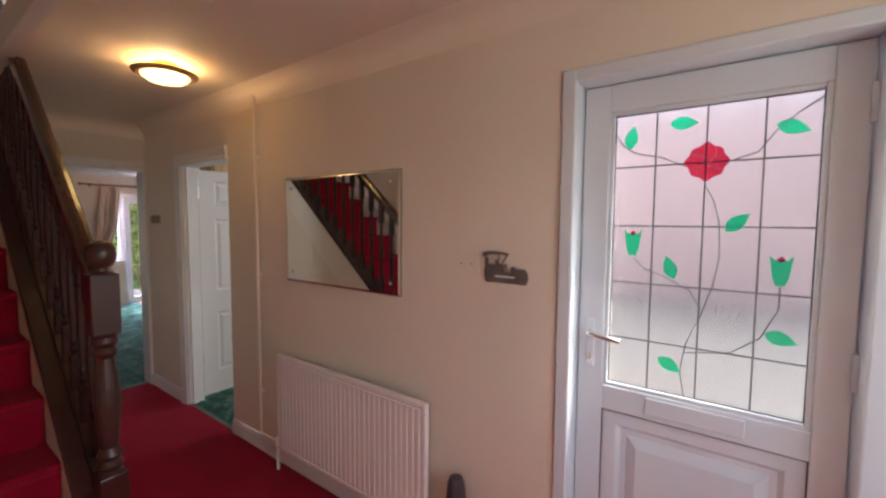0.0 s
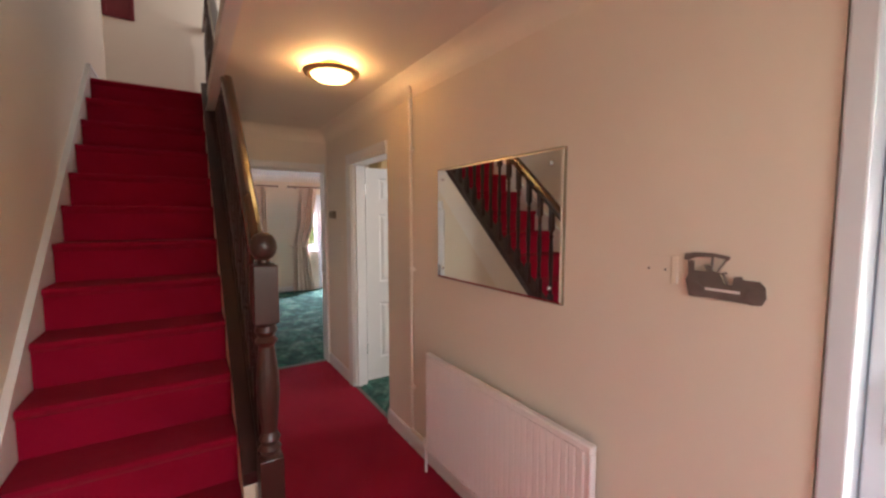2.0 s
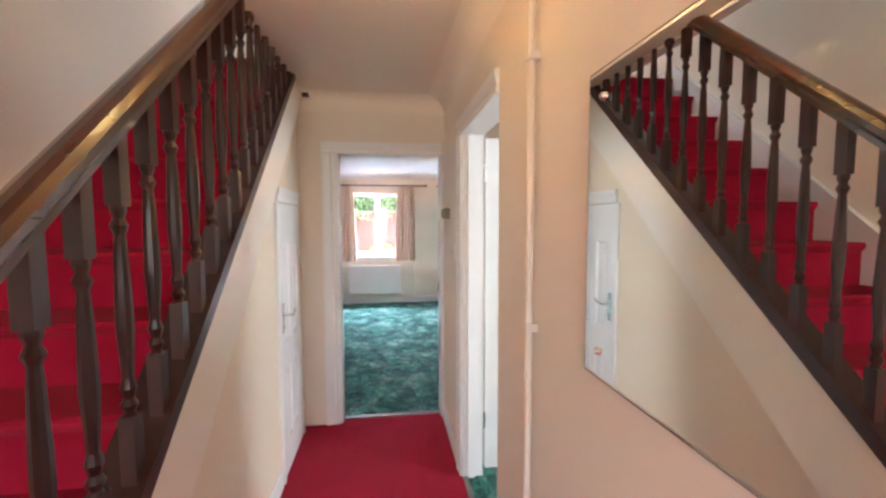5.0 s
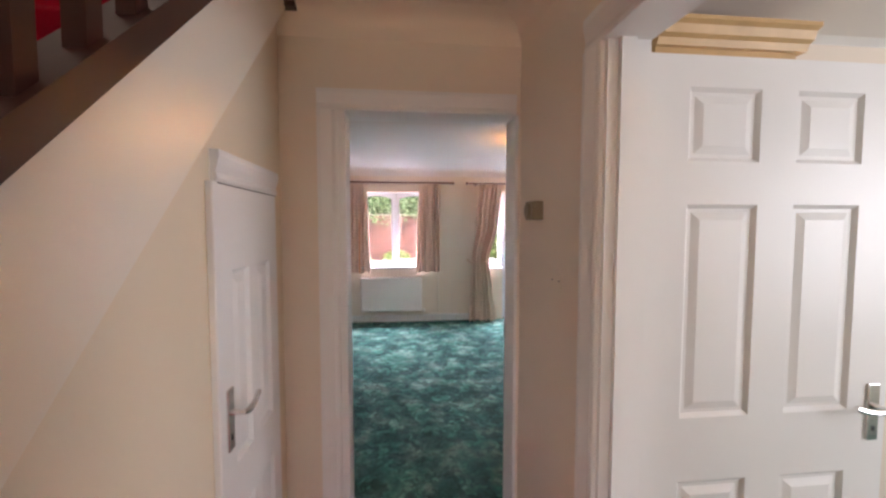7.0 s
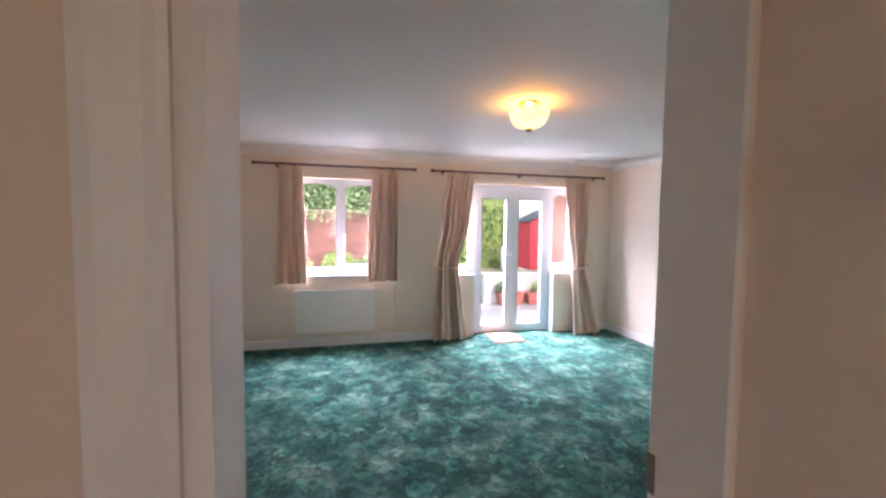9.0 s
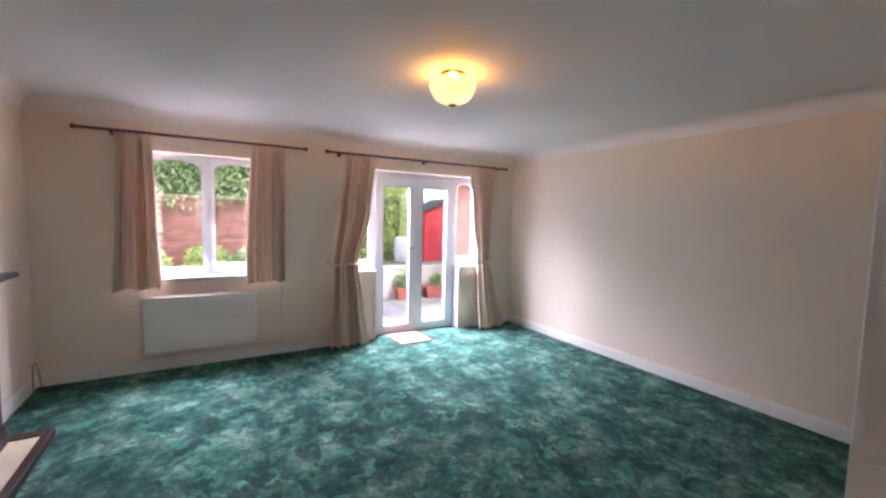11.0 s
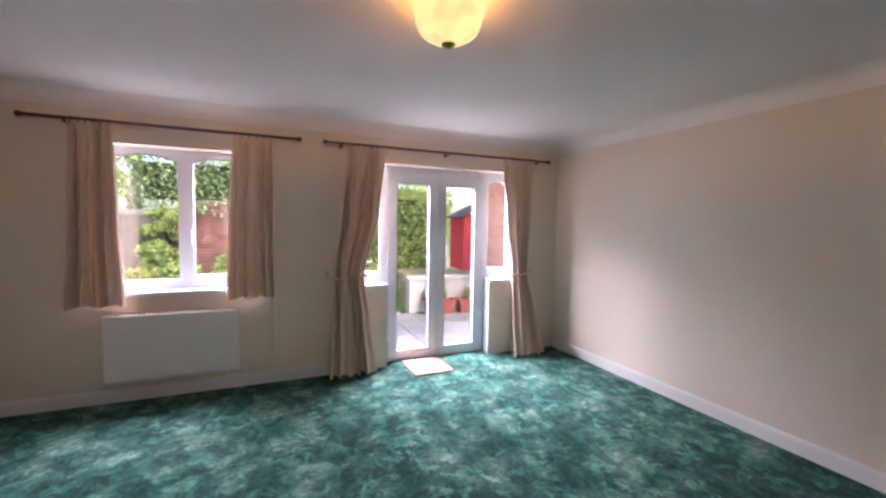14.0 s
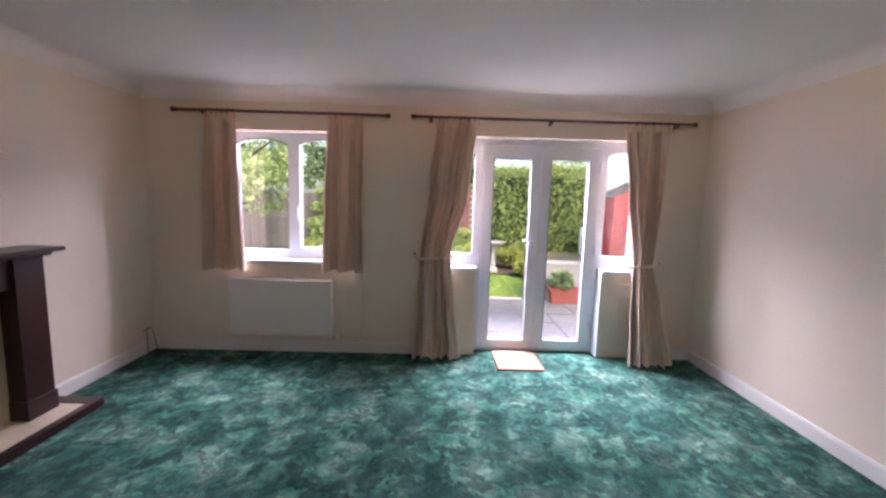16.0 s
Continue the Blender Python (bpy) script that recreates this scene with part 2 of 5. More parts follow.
LIVGLOW = glow_glass("lit_living_bowl", (1.0, 0.66, 0.27), 0.55)
MARBLE = surface("cream_marble", (0.62, 0.55, 0.44), 0.25, 0.12, 3.0, 18, 0.0004)
BRICK = varied("red_brick", (0.17, 0.072, 0.064), 0.4)
HOUSEBRICK = varied("orange_brick", (0.40, 0.16, 0.11), 0.18)
PINKBRICK = varied("pale_pink_brick", (0.52, 0.385, 0.35), 0.1)
MORTAR = surface("mortar", (0.34, 0.30, 0.28), 0.95, 0.1, 3.0, 40, 0.003)
PAVING = surface("grey_paving", (0.165, 0.165, 0.16), 0.85, 0.12, 1.2, 25, 0.004)
SLAB = varied("paving_slab", (0.155, 0.152, 0.156), 0.16, 0.85, 12.0)
RENDER_WHITE = surface("white_render", (0.35, 0.335, 0.325), 0.9, 0.12, 2.0, 30, 0.004)
LAWN = surface("lawn", (0.21, 0.30, 0.07), 0.95, 0.25, 1.5, 60, 0.02)
SOIL = surface("soil", (0.10, 0.07, 0.05), 0.95, 0.25, 3.0, 30, 0.02)
GROUND = surface("garden_ground", (0.16, 0.17, 0.09), 0.95, 0.3, 0.6, 20, 0.02)
SHEDRED = varied("red_shed_boards", (0.50, 0.035, 0.05), 0.12, 0.7)
SHEDROOF = surface("felt_roof", (0.035, 0.038, 0.045), 0.9, 0.2, 3.0, 60, 0.002)
FENCEWOOD = varied("weathered_fence", (0.15, 0.135, 0.125), 0.18)
TERRACOTTA = surface("terracotta", (0.27, 0.085, 0.065), 0.8, 0.12, 4.0, 40, 0.001)
BUTT = surface("white_barrel", (0.66, 0.68, 0.70), 0.5, 0.06, 3.0, 40, 0.0006)
BARK = surface("bark", (0.09, 0.065, 0.045), 0.95, 0.3, 3.0, 30, 0.01, (1, 1, 0.3))
HEDGE = leafy("hedge_leaves", (0.17, 0.26, 0.07), (0.44, 0.50, 0.18))
IVY = leafy("ivy_leaves", (0.09, 0.17, 0.075), (0.36, 0.46, 0.25))
TREELEAF = leafy("tree_leaves", (0.14, 0.24, 0.07), (0.50, 0.58, 0.24))
YELLOWLEAF = leafy("yellow_leaves", (0.24, 0.30, 0.06), (0.50, 0.51, 0.15))
# dark green standing in for the shade deep inside hedge and ivy
FOLIAGE_SHADE = surface("hedge_shade", (0.05, 0.085, 0.028), 0.95, 0.3, 3.0, 20, 0.01)


# ---- building blocks ----
def part(name, bm, material, parent=None, label="", smooth=False):
    me = bpy.data.meshes.new(name)
    bmesh.ops.recalc_face_normals(bm, faces=bm.faces)
    for e in bm.edges:
        e.smooth = e.calc_face_angle(0.0) < 0.6
    bm.to_mesh(me)
    bm.free()
    me.materials.append(material)
    if smooth:
        for p in me.polygons:
            p.use_smooth = True
    ob = new(name, me)
    if parent:
        ob.parent = parent
    if label:
        ob["label"] = label
    return ob


def share(name, src, m, parent):
    ob = new(name, src.data)
    ob.parent = parent
    ob.matrix_basis = m
    return ob


def thing(name, label, category, group="", m=None):
    ob = new(name)
    ob.empty_display_size = 0.1
    if m:
        ob.matrix_basis = m
    return tagged(ob, label, category, group)


def struct(name, bm, material, label=""):
    return tagged(part(name, bm, material), label, "", "", "structure")


def box(bm, x0, x1, y0, y1, z0, z1, bevel=0.0):
    vs = bmesh.ops.create_cube(bm, size=1.0)["verts"]
    for v in vs:
        v.co = Vector(((x0 + x1) / 2 + v.co.x * (x1 - x0), (y0 + y1) / 2 + v.co.y * (y1 - y0), (z0 + z1) / 2 + v.co.z * (z1 - z0)))
    if bevel:
        es = {e for v in vs for e in v.link_edges}
        bmesh.ops.bevel(bm, geom=list(es), offset=bevel, segments=2, affect="EDGES", profile=0.5)
    return bm


def boxes(*dims, bevel=0.0):
    bm = bmesh.new()
    for d in dims:
        box(bm, *d, bevel=bevel)
    return bm


def prism(bm, pts, axis, a, b):
    """Extrude the polygon pts (two coordinates) along axis from a to b."""
    def place(p, q):
        if axis == "x":
            return (q, p[0], p[1])
        if axis == "y":
            return (p[0], q, p[1])
        return (p[0], p[1], q)
    lo = [bm.verts.new(place(p, a)) for p in pts]
    hi = [bm.verts.new(place(p, b)) for p in pts]
    bm.faces.new(lo)
    bm.faces.new(hi[::-1])
    n = len(pts)
    for i in range(n):
        bm.faces.new((lo[i], hi[i], hi[(i + 1) % n], lo[(i + 1) % n]))
    return bm


def lathe(bm, profile, seg=16, centre=(0, 0, 0), scallop=0.0, lobes=0):
    """Spin (radius, height) pairs round the upright axis."""
    rings = []
    for r, z in profile:
        if r < 1e-5:
            rings.append([bm.verts.new((centre[0], centre[1], centre[2] + z))])
            continue
        ring = []
        for i in range(seg):
            a = 2 * math.pi * i / seg
            k = 1 + scallop * math.cos(lobes * a)
            ring.append(bm.verts.new((centre[0] + r * k * math.cos(a), centre[1] + r * k * math.sin(a), centre[2] + z)))
        rings.append(ring)
    for p, q in zip(rings, rings[1:]):
        for i in range(seg):
            j = (i + 1) % seg
            if len(p) == 1 and len(q) == 1:
                continue
            if len(p) == 1:
                bm.faces.new((p[0], q[j], q[i]))
            elif len(q) == 1:
                bm.faces.new((p[i], p[j], q[0]))
            else:
                bm.faces.new((p[i], p[j], q[j], q[i]))
    for ring, flip in ((rings[0], True), (rings[-1], False)):
        if len(ring) > 1:
            bm.faces.new(ring[::-1] if flip else ring)
    return bm


def tube(bm, pts, r, seg=8, taper=1.0):
    pts = [Vector(p) for p in pts]
    rings = []
    for i, p in enumerate(pts):
        d = (pts[min(i + 1, len(pts) - 1)] - pts[max(i - 1, 0)]).normalized()
        u = d.orthogonal().normalized() if abs(d.z) > 0.95 else d.cross(Vector((0, 0, 1))).normalized()
        w = d.cross(u)
        rr = r * (1 + (taper - 1) * i / max(1, len(pts) - 1))
        rings.append([bm.verts.new(p + rr * (math.cos(2 * math.pi * k / seg) * u + math.sin(2 * math.pi * k / seg) * w)) for k in range(seg)])
    for a, b in zip(rings, rings[1:]):
        for k in range(seg):
            bm.faces.new((a[k], a[(k + 1) % seg], b[(k + 1) % seg], b[k]))
    bm.faces.new(rings[0][::-1])
    bm.faces.new(rings[-1])
    return bm


def arc(y0, y1, z, rise, n=12):
    """Points of a shallow arch from (y0, z) to (y1, z)."""
    return [(y0 + (y1 - y0) * i / n, z + rise * (1 - (2 * i / n - 1) ** 2) ** 0.75) for i in range(n + 1)]


def moulding(name, pts, axis, a, b, material, label=""):
    ob = struct(name, prism(bmesh.new(), pts, axis, a, b), material, label)
    if name.startswith("cove"):
        for p in ob.data.polygons:
            p.use_smooth = len(p.vertices) == 4
    return ob


# ---- plan ----
HX0, HX1 = -4.10, 1.40            # hall, along its length
HY0, HY1 = -0.55, 1.285           # stair wall and mirror wall
UND = 0.25                        # wall under the stairs
HC, LC = 2.39, 2.36               # ceilings of hall and living room
LX0, LX1 = -8.63, -4.26           # living room
LY0, LY1 = -0.565, 4.44
OUT = -8.93                       # outer face of the garden wall
WIN = (0.13, 1.26, 0.86, 2.01)    # window opening: y, y, z, z
FR = (2.02, 3.94, 2.01)           # garden door opening: y, y, head
DY0, DY1 = 2.40, 3.565            # garden door between the low walls
SILL = 0.835
RISE, GO, X1ST = 0.2, 0.225, -1.336
UPZ = 2.6

# ---- structure ----
struct("floor_hall", boxes((HX0 - 0.08, HX1, HY0, HY1 + 0.02, -0.2, 0.0)), REDCARPET, "crimson red fitted carpet in the hall")
struct("floor_living", boxes((OUT + 0.12, HX0 - 0.08, LY0 - 0.05, LY1 + 0.05, -0.2, 0.0)), GREENCARPET, "mottled teal green fitted carpet in the living room")
struct("floor_kitchen", boxes((-4.16, -1.3, HY1 + 0.02, 4.4, -0.2, -0.003)), GREENCARPET, "dark green kitchen floor")

# mirror wall, with the kitchen opening and the front door
struct("wall_mirror", boxes((-2.60, -0.205, HY1, HY1 + 0.12, 0, HC + 0.3), (-4.10, -3.37, HY1, HY1 + 0.12, 0, HC + 0.3), (-3.37, -2.60, HY1, HY1 + 0.12, 2.0, HC + 0.3)), CREAM, "cream painted hall wall")
struct("wall_front", boxes((-0.205, 0.665, HY1, HY1 + 0.30, 2.088, HC + 0.3), (0.665, HX1 + 0.1, HY1, HY1 + 0.30, 0, HC + 0.3), (-1.3, -0.205, HY1 + 0.12, HY1 + 0.30, 0, HC + 0.3)), CREAM, "cream painted wall round the front door")
struct("wall_stairs", boxes((-5.1, HX1 + 0.1, HY0 - 0.12, HY0, -0.1, 5.0)), CREAM, "cream painted stairwell wall")
# the opening is invented to hold the added hall lamp
struct("wall_hall_end", boxes((HX1, HX1 + 0.1, HY0, -0.32, 0, HC), (HX1, HX1 + 0.1, 0.92, HY1, 0, HC), (HX1, HX1 + 0.1, -0.32, 0.92, 0, 0.98), (HX1, HX1 + 0.1, -0.32, 0.92, 2.12, HC)), CREAM)
# wall between hall and living room, with its doorway
struct("wall_doorway", boxes((LX1, HX0, LY0, 0.490, 0, 2.6), (LX1, HX0, 0.490, 1.275, 2.0, 2.6), (LX1, HX0, 1.275, LY1, 0, 2.6)), CREAM, "cream painted wall round the living room doorway")
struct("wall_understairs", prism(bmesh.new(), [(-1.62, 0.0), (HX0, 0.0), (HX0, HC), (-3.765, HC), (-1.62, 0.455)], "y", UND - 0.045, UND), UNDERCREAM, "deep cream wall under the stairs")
struct("wall_fireplace", boxes((OUT, HX0, LY0 - 0.12, LY0, -0.1, 2.6)), CREAM, "cream painted living room wall")
struct("wall_plain", boxes((OUT, HX0, LY1, LY1 + 0.12, -0.1, 2.6)), CREAM, "cream painted living room wall")
struct("wall_garden", boxes((OUT, LX0, LY0, WIN[0], -0.3, 2.6), (OUT, LX0, WIN[0], WIN[1], -0.3, WIN[2] - 0.03), (OUT, LX0, WIN[0], WIN[1], WIN[3], 2.6),
                            (OUT, LX0, WIN[1], FR[0], -0.3, 2.6), (OUT, LX0, FR[0], DY0 - 0.001, -0.3, SILL - 0.03), (OUT, LX0, DY1 + 0.001, FR[1], -0.3, SILL - 0.03),
                            (OUT, LX0, FR[0], FR[1], FR[2], 2.6), (OUT, LX0, FR[1], LY1, -0.3, 2.6)), CREAM, "cream painted wall with window and garden doors")
# ceilings
struct("ceiling_hall", boxes((HX0, HX1, UND - 0.01, HY1, HC, HC + 0.2), (-0.75, HX1, HY0, UND - 0.01, HC, HC + 0.2)), CREAM, "cream painted hall ceiling")
struct("ceiling_living", boxes((OUT, LX1 + 0.02, LY0, LY1, LC, LC + 0.2)), CEIL, "white painted living room ceiling")
# kitchen shell
struct("wall_kitchen", boxes((-4.30, -4.16, HY1 + 0.12, 4.5, -0.1, 2.5), (-1.3, -1.18, HY1 + 0.12, 4.5, -0.1, 2.5), (-4.16, -1.3, 4.4, 4.5, -0.1, 2.5)), PALE)
struct("ceiling_kitchen", boxes((-4.16, -1.3, HY1 + 0.12, 4.4, 2.38, 2.5)), CEIL)
# upper landing shell
struct("floor_landing", boxes((-5.0, X1ST - 12 * GO - 0.03, HY0, HY1, 2.38, UPZ)), REDCARPET, "red carpeted upper landing")
struct("wall_landing", boxes((-5.1, -5.0, HY0, 1.5, 2.45, 5.0), (-5.0, HX1, 1.38, 1.5, 2.6, 5.0), (HX1, HX1 + 0.1, HY0, 1.5, 2.6, 5.0)), CREAM, "cream painted landing wall")
struct("ceiling_landing", boxes((-5.1, HX1 + 0.1, HY0 - 0.1, 1.5, 4.95, 5.1)), CEIL)

# skirting
SK = [(0.0, 0.0), (0.014, 0.0), (0.014, 0.085), (0.008, 0.105), (0.0, 0.105)]


def skirting(axis, a, b, at, sign):
    moulding("baseboard", [(at + sign * u, v) for u, v in SK], axis, a, b, GLOSS, "white gloss painted skirting board")


skirting("x", -2.60, -0.31, HY1, -1)
skirting("x", -4.10, -3.452, HY1, -1)
skirting("x", -4.02, -3.99, UND, 1)
skirting("x", -3.40, -1.64, UND, 1)
skirting("x", LX0, -7.46, LY0, 1)
skirting("x", -5.95, LX1, LY0, 1)
skirting("x", LX0, LX1, LY1, -1)
for a, b in ((LY0 + 0.015, FR[0] + 0.05), (FR[1] - 0.1, LY1 - 0.015)):
    skirting("y", a, b, LX0, 1)
skirting("y", LY0 + 0.015, 0.412, LX1, -1)
skirting("y", 1.36, LY1 - 0.015, LX1, -1)

# plaster cove round the living room ceiling
COVE = [(0.0, 0.0), (0.0, -0.11)] + [(0.11 - 0.105 * math.cos(radians(a)), -0.11 + 0.105 * math.sin(radians(a))) for a in range(8, 90, 12)] + [(0.115, 0.0)]
moulding("cove", [(LX0 + u, LC + v) for u, v in COVE], "y", LY0, LY1, CEIL, "white plaster cove")
moulding("cove", [(LX1 - u, LC + v) for u, v in COVE], "y", LY0, LY1, CEIL, "white plaster cove")
moulding("cove", [(LY0 + u, LC + v) for u, v in COVE], "x", LX0, LX1, CEIL, "white plaster cove")
moulding("cove", [(LY1 - u, LC + v) for u, v in COVE], "x", LX0, LX1, CEIL, "white plaster cove")


moulding("cove", [(HY1 - u, HC + v) for u, v in COVE], "x", HX0, HX1, CREAM, "cream painted cove")
moulding("cove", [(HX0 + u, HC + v) for u, v in COVE], "y", UND, HY1, CREAM, "cream painted cove")


# ---- doorways ----
def architrave(name, axis, at, sign, lo, hi, top, sides, w=0.075, d=0.02):
    """Moulded trim on the wall face at, round an opening from lo to hi."""
    bm = bmesh.new()
    prof = [(0.0, 0.0), (0.0, d * 0.6), (w * 0.12, d * 0.75), (w * 0.3, d * 0.55), (w * 0.55, d * 0.8), (w * 0.8, d), (w, d * 0.95), (w, 0.0)]
    for s in sides:
        edge, dr = (lo, -1) if s == "lo" else (hi, 1)
        p = [((at + sign * v, edge + dr * u) if axis == "x" else (edge + dr * u, at + sign * v)) for u, v in prof]
        prism(bm, p, "z", 0.0, top)
    a = lo - (w if "lo" in sides else 0)
    b = hi + (w if "hi" in sides else 0)
    p = [(at + sign * v, top + u) for u, v in prof]
    prism(bm, p, "y" if axis == "x" else "x", a, b)
    return struct(name, bm, GLOSS, "white gloss moulded architrave")


architrave("trim_living_door", "x", HX0, 1, 0.490, 1.262, 1.985, ("lo",), 0.085)
architrave("trim_living_inner", "x", LX1, -1, 0.490, 1.275, 1.985, ("lo", "hi"))
architrave("trim_kitchen_door", "y", HY1, -1, -3.36, -2.60, 1.985, ("lo",), 0.092)
struct("lining_living_door", boxes((LX1, HX0, 0.490, 0.520, 0, 1.985), (LX1, HX0, 1.262, 1.275, 0, 1.985), (LX1, HX0, 0.520, 1.262, 1.985, 2.0)), GLOSS, "white gloss door lining")
struct("lining_kitchen_door", boxes((-3.37, -3.345, HY1, HY1 + 0.12, 0, 1.985), (-3.345, -2.60, HY1, HY1 + 0.12, 1.985, 2.0), (-3.345, -3.33, HY1 + 0.03, HY1 + 0.07, 0, 1.985)), GLOSS, "white gloss door lining")
struct("strike_plate", boxes((-4.262, -4.242, 1.258, 1.262, 0.95, 1.03), bevel=0.001), DARKMETAL)
struct("threshold", boxes((-4.205, -4.155, 0.520, 1.262, 0.0, 0.006), bevel=0.002), DARKMETAL, "dark metal carpet threshold strip")
struct("threshold_kitchen", boxes((-3.345, -2.60, HY1 + 0.0, HY1 + 0.03, 0.0, 0.005), bevel=0.002), DARKMETAL)


def lever(parent, m, side=1):
    """A lever handle on a back plate, in door coordinates: x along the door, y out of it."""
    h = part("handle", boxes((-0.02, 0.02, 0.0, 0.008, -0.09, 0.09), bevel=0.003), CHROME, parent, "satin metal lever handle")
    h.matrix_basis = m
    bm = bmesh.new()
    tube(bm, [(0, 0.004, 0.02), (0, 0.045, 0.02), (side * 0.02, 0.052, 0.02), (side * 0.07, 0.05, 0.022), (side * 0.11, 0.045, 0.034)], 0.009, 8)
    part("lever", bm, CHROME, h, smooth=True)
    part("keyhole", boxes((-0.004, 0.004, 0.008, 0.0095, -0.06, -0.045)), BLACK, h)
    return h


def panel_door(name, label, m, w, h, t, cols, rows):
    """A door with raised panels; x runs along it from the hinge, its face at y = 0 and its back at y = -t."""
    d = thing(name, label, "door", m=m)
    d["kind"] = "structure"
    xs, zs = [0.0], [0.0]
    bars = []
    for a, b in cols:
        bars.append((xs[-1], a, 0, h))
        xs.append(b)
    bars.append((xs[-1], w, 0, h))
    for a, b in cols:
        z = 0.0
        for c, e in rows:
            bars.append((a, b, z, c))
            z = e
        bars.append((a, b, z, h))
    for x0, x1, z0, z1 in bars:
        part("stile" if z1 - z0 == h else "rail", boxes((x0, x1, -t, 0, z0, z1)), GLOSS, d)
    for a, b in cols:
        for c, e in rows:
            pb = bmesh.new()
            rings = []
            for inset, y in ((0.0, 0.0), (0.012, -0.011), (0.022, -0.011), (0.045, -0.003)):
                rings.append([pb.verts.new((x, y, z)) for x, z in ((a + inset, c + inset), (b - inset, c + inset), (b - inset, e - inset), (a + inset, e - inset))])
            for p, q in zip(rings, rings[1:]):
                for i in range(4):
                    pb.faces.new((p[i], p[(i + 1) % 4], q[(i + 1) % 4], q[i]))
            pb.faces.new(rings[-1])
            back = [pb.verts.new((x, -t + 0.003, z)) for x, z in ((a, c), (b, c), (b, e), (a, e))]
            pb.faces.new(back[::-1])
            for i in range(4):
                pb.faces.new((rings[0][i], back[i], back[(i + 1) % 4], rings[0][(i + 1) % 4]))
            part("panel", pb, GLOSS, d)
    return d


ROWS6 = ((0.20, 0.725), (0.92, 1.55), (1.672, 1.88))
kd = panel_door("door_kitchen", "open white gloss six-panel door", pose(-3.40, HY1 + 0.146, 0.01, 0, 0, 90) @ Matrix.Diagonal((1, -1, 1, 1)), 0.825, 1.968, 0.038, ((0.13, 0.353), (0.47, 0.69)), ROWS6)
lever(kd, pose(0.775, 0.0, 0.91), -1)
lever(kd, pose(0.775, -0.038, 0.91) @ Matrix.Diagonal((1, -1, 1, 1)), -1)
for z in (0.25, 1.72):
    part("hinge", boxes((-0.012, 0.002, -0.012, 0.004, z, z + 0.1), bevel=0.002), CHROME, kd)
cd = panel_door("door_cupboard", "closed white gloss panelled understairs cupboard door", pose(-3.98, UND + 0.012, 0.012), 0.525, 1.6, 0.034, ((0.09, 0.225), (0.30, 0.435)), ((0.18, 0.62), (0.78, 1.36)))
lever(cd, pose(0.485, 0.0, 0.94), -1)
architrave("trim_cupboard_door", "y", UND, 1, -3.985, -3.45, 1.615, (), 0.085, 0.026)
struct("trim_cupboard_side", boxes((-3.452, -3.418, UND, UND + 0.02, 0, 1.615), bevel=0.004), GLOSS, "white gloss cupboard door trim")
# black strip painted in for the shade of the gap above the door
struct("trim_cupboard_gap_shade", boxes((-3.98, -3.455, UND + 0.001, UND + 0.0125, 1.6125, 1.6145)), BLACK)


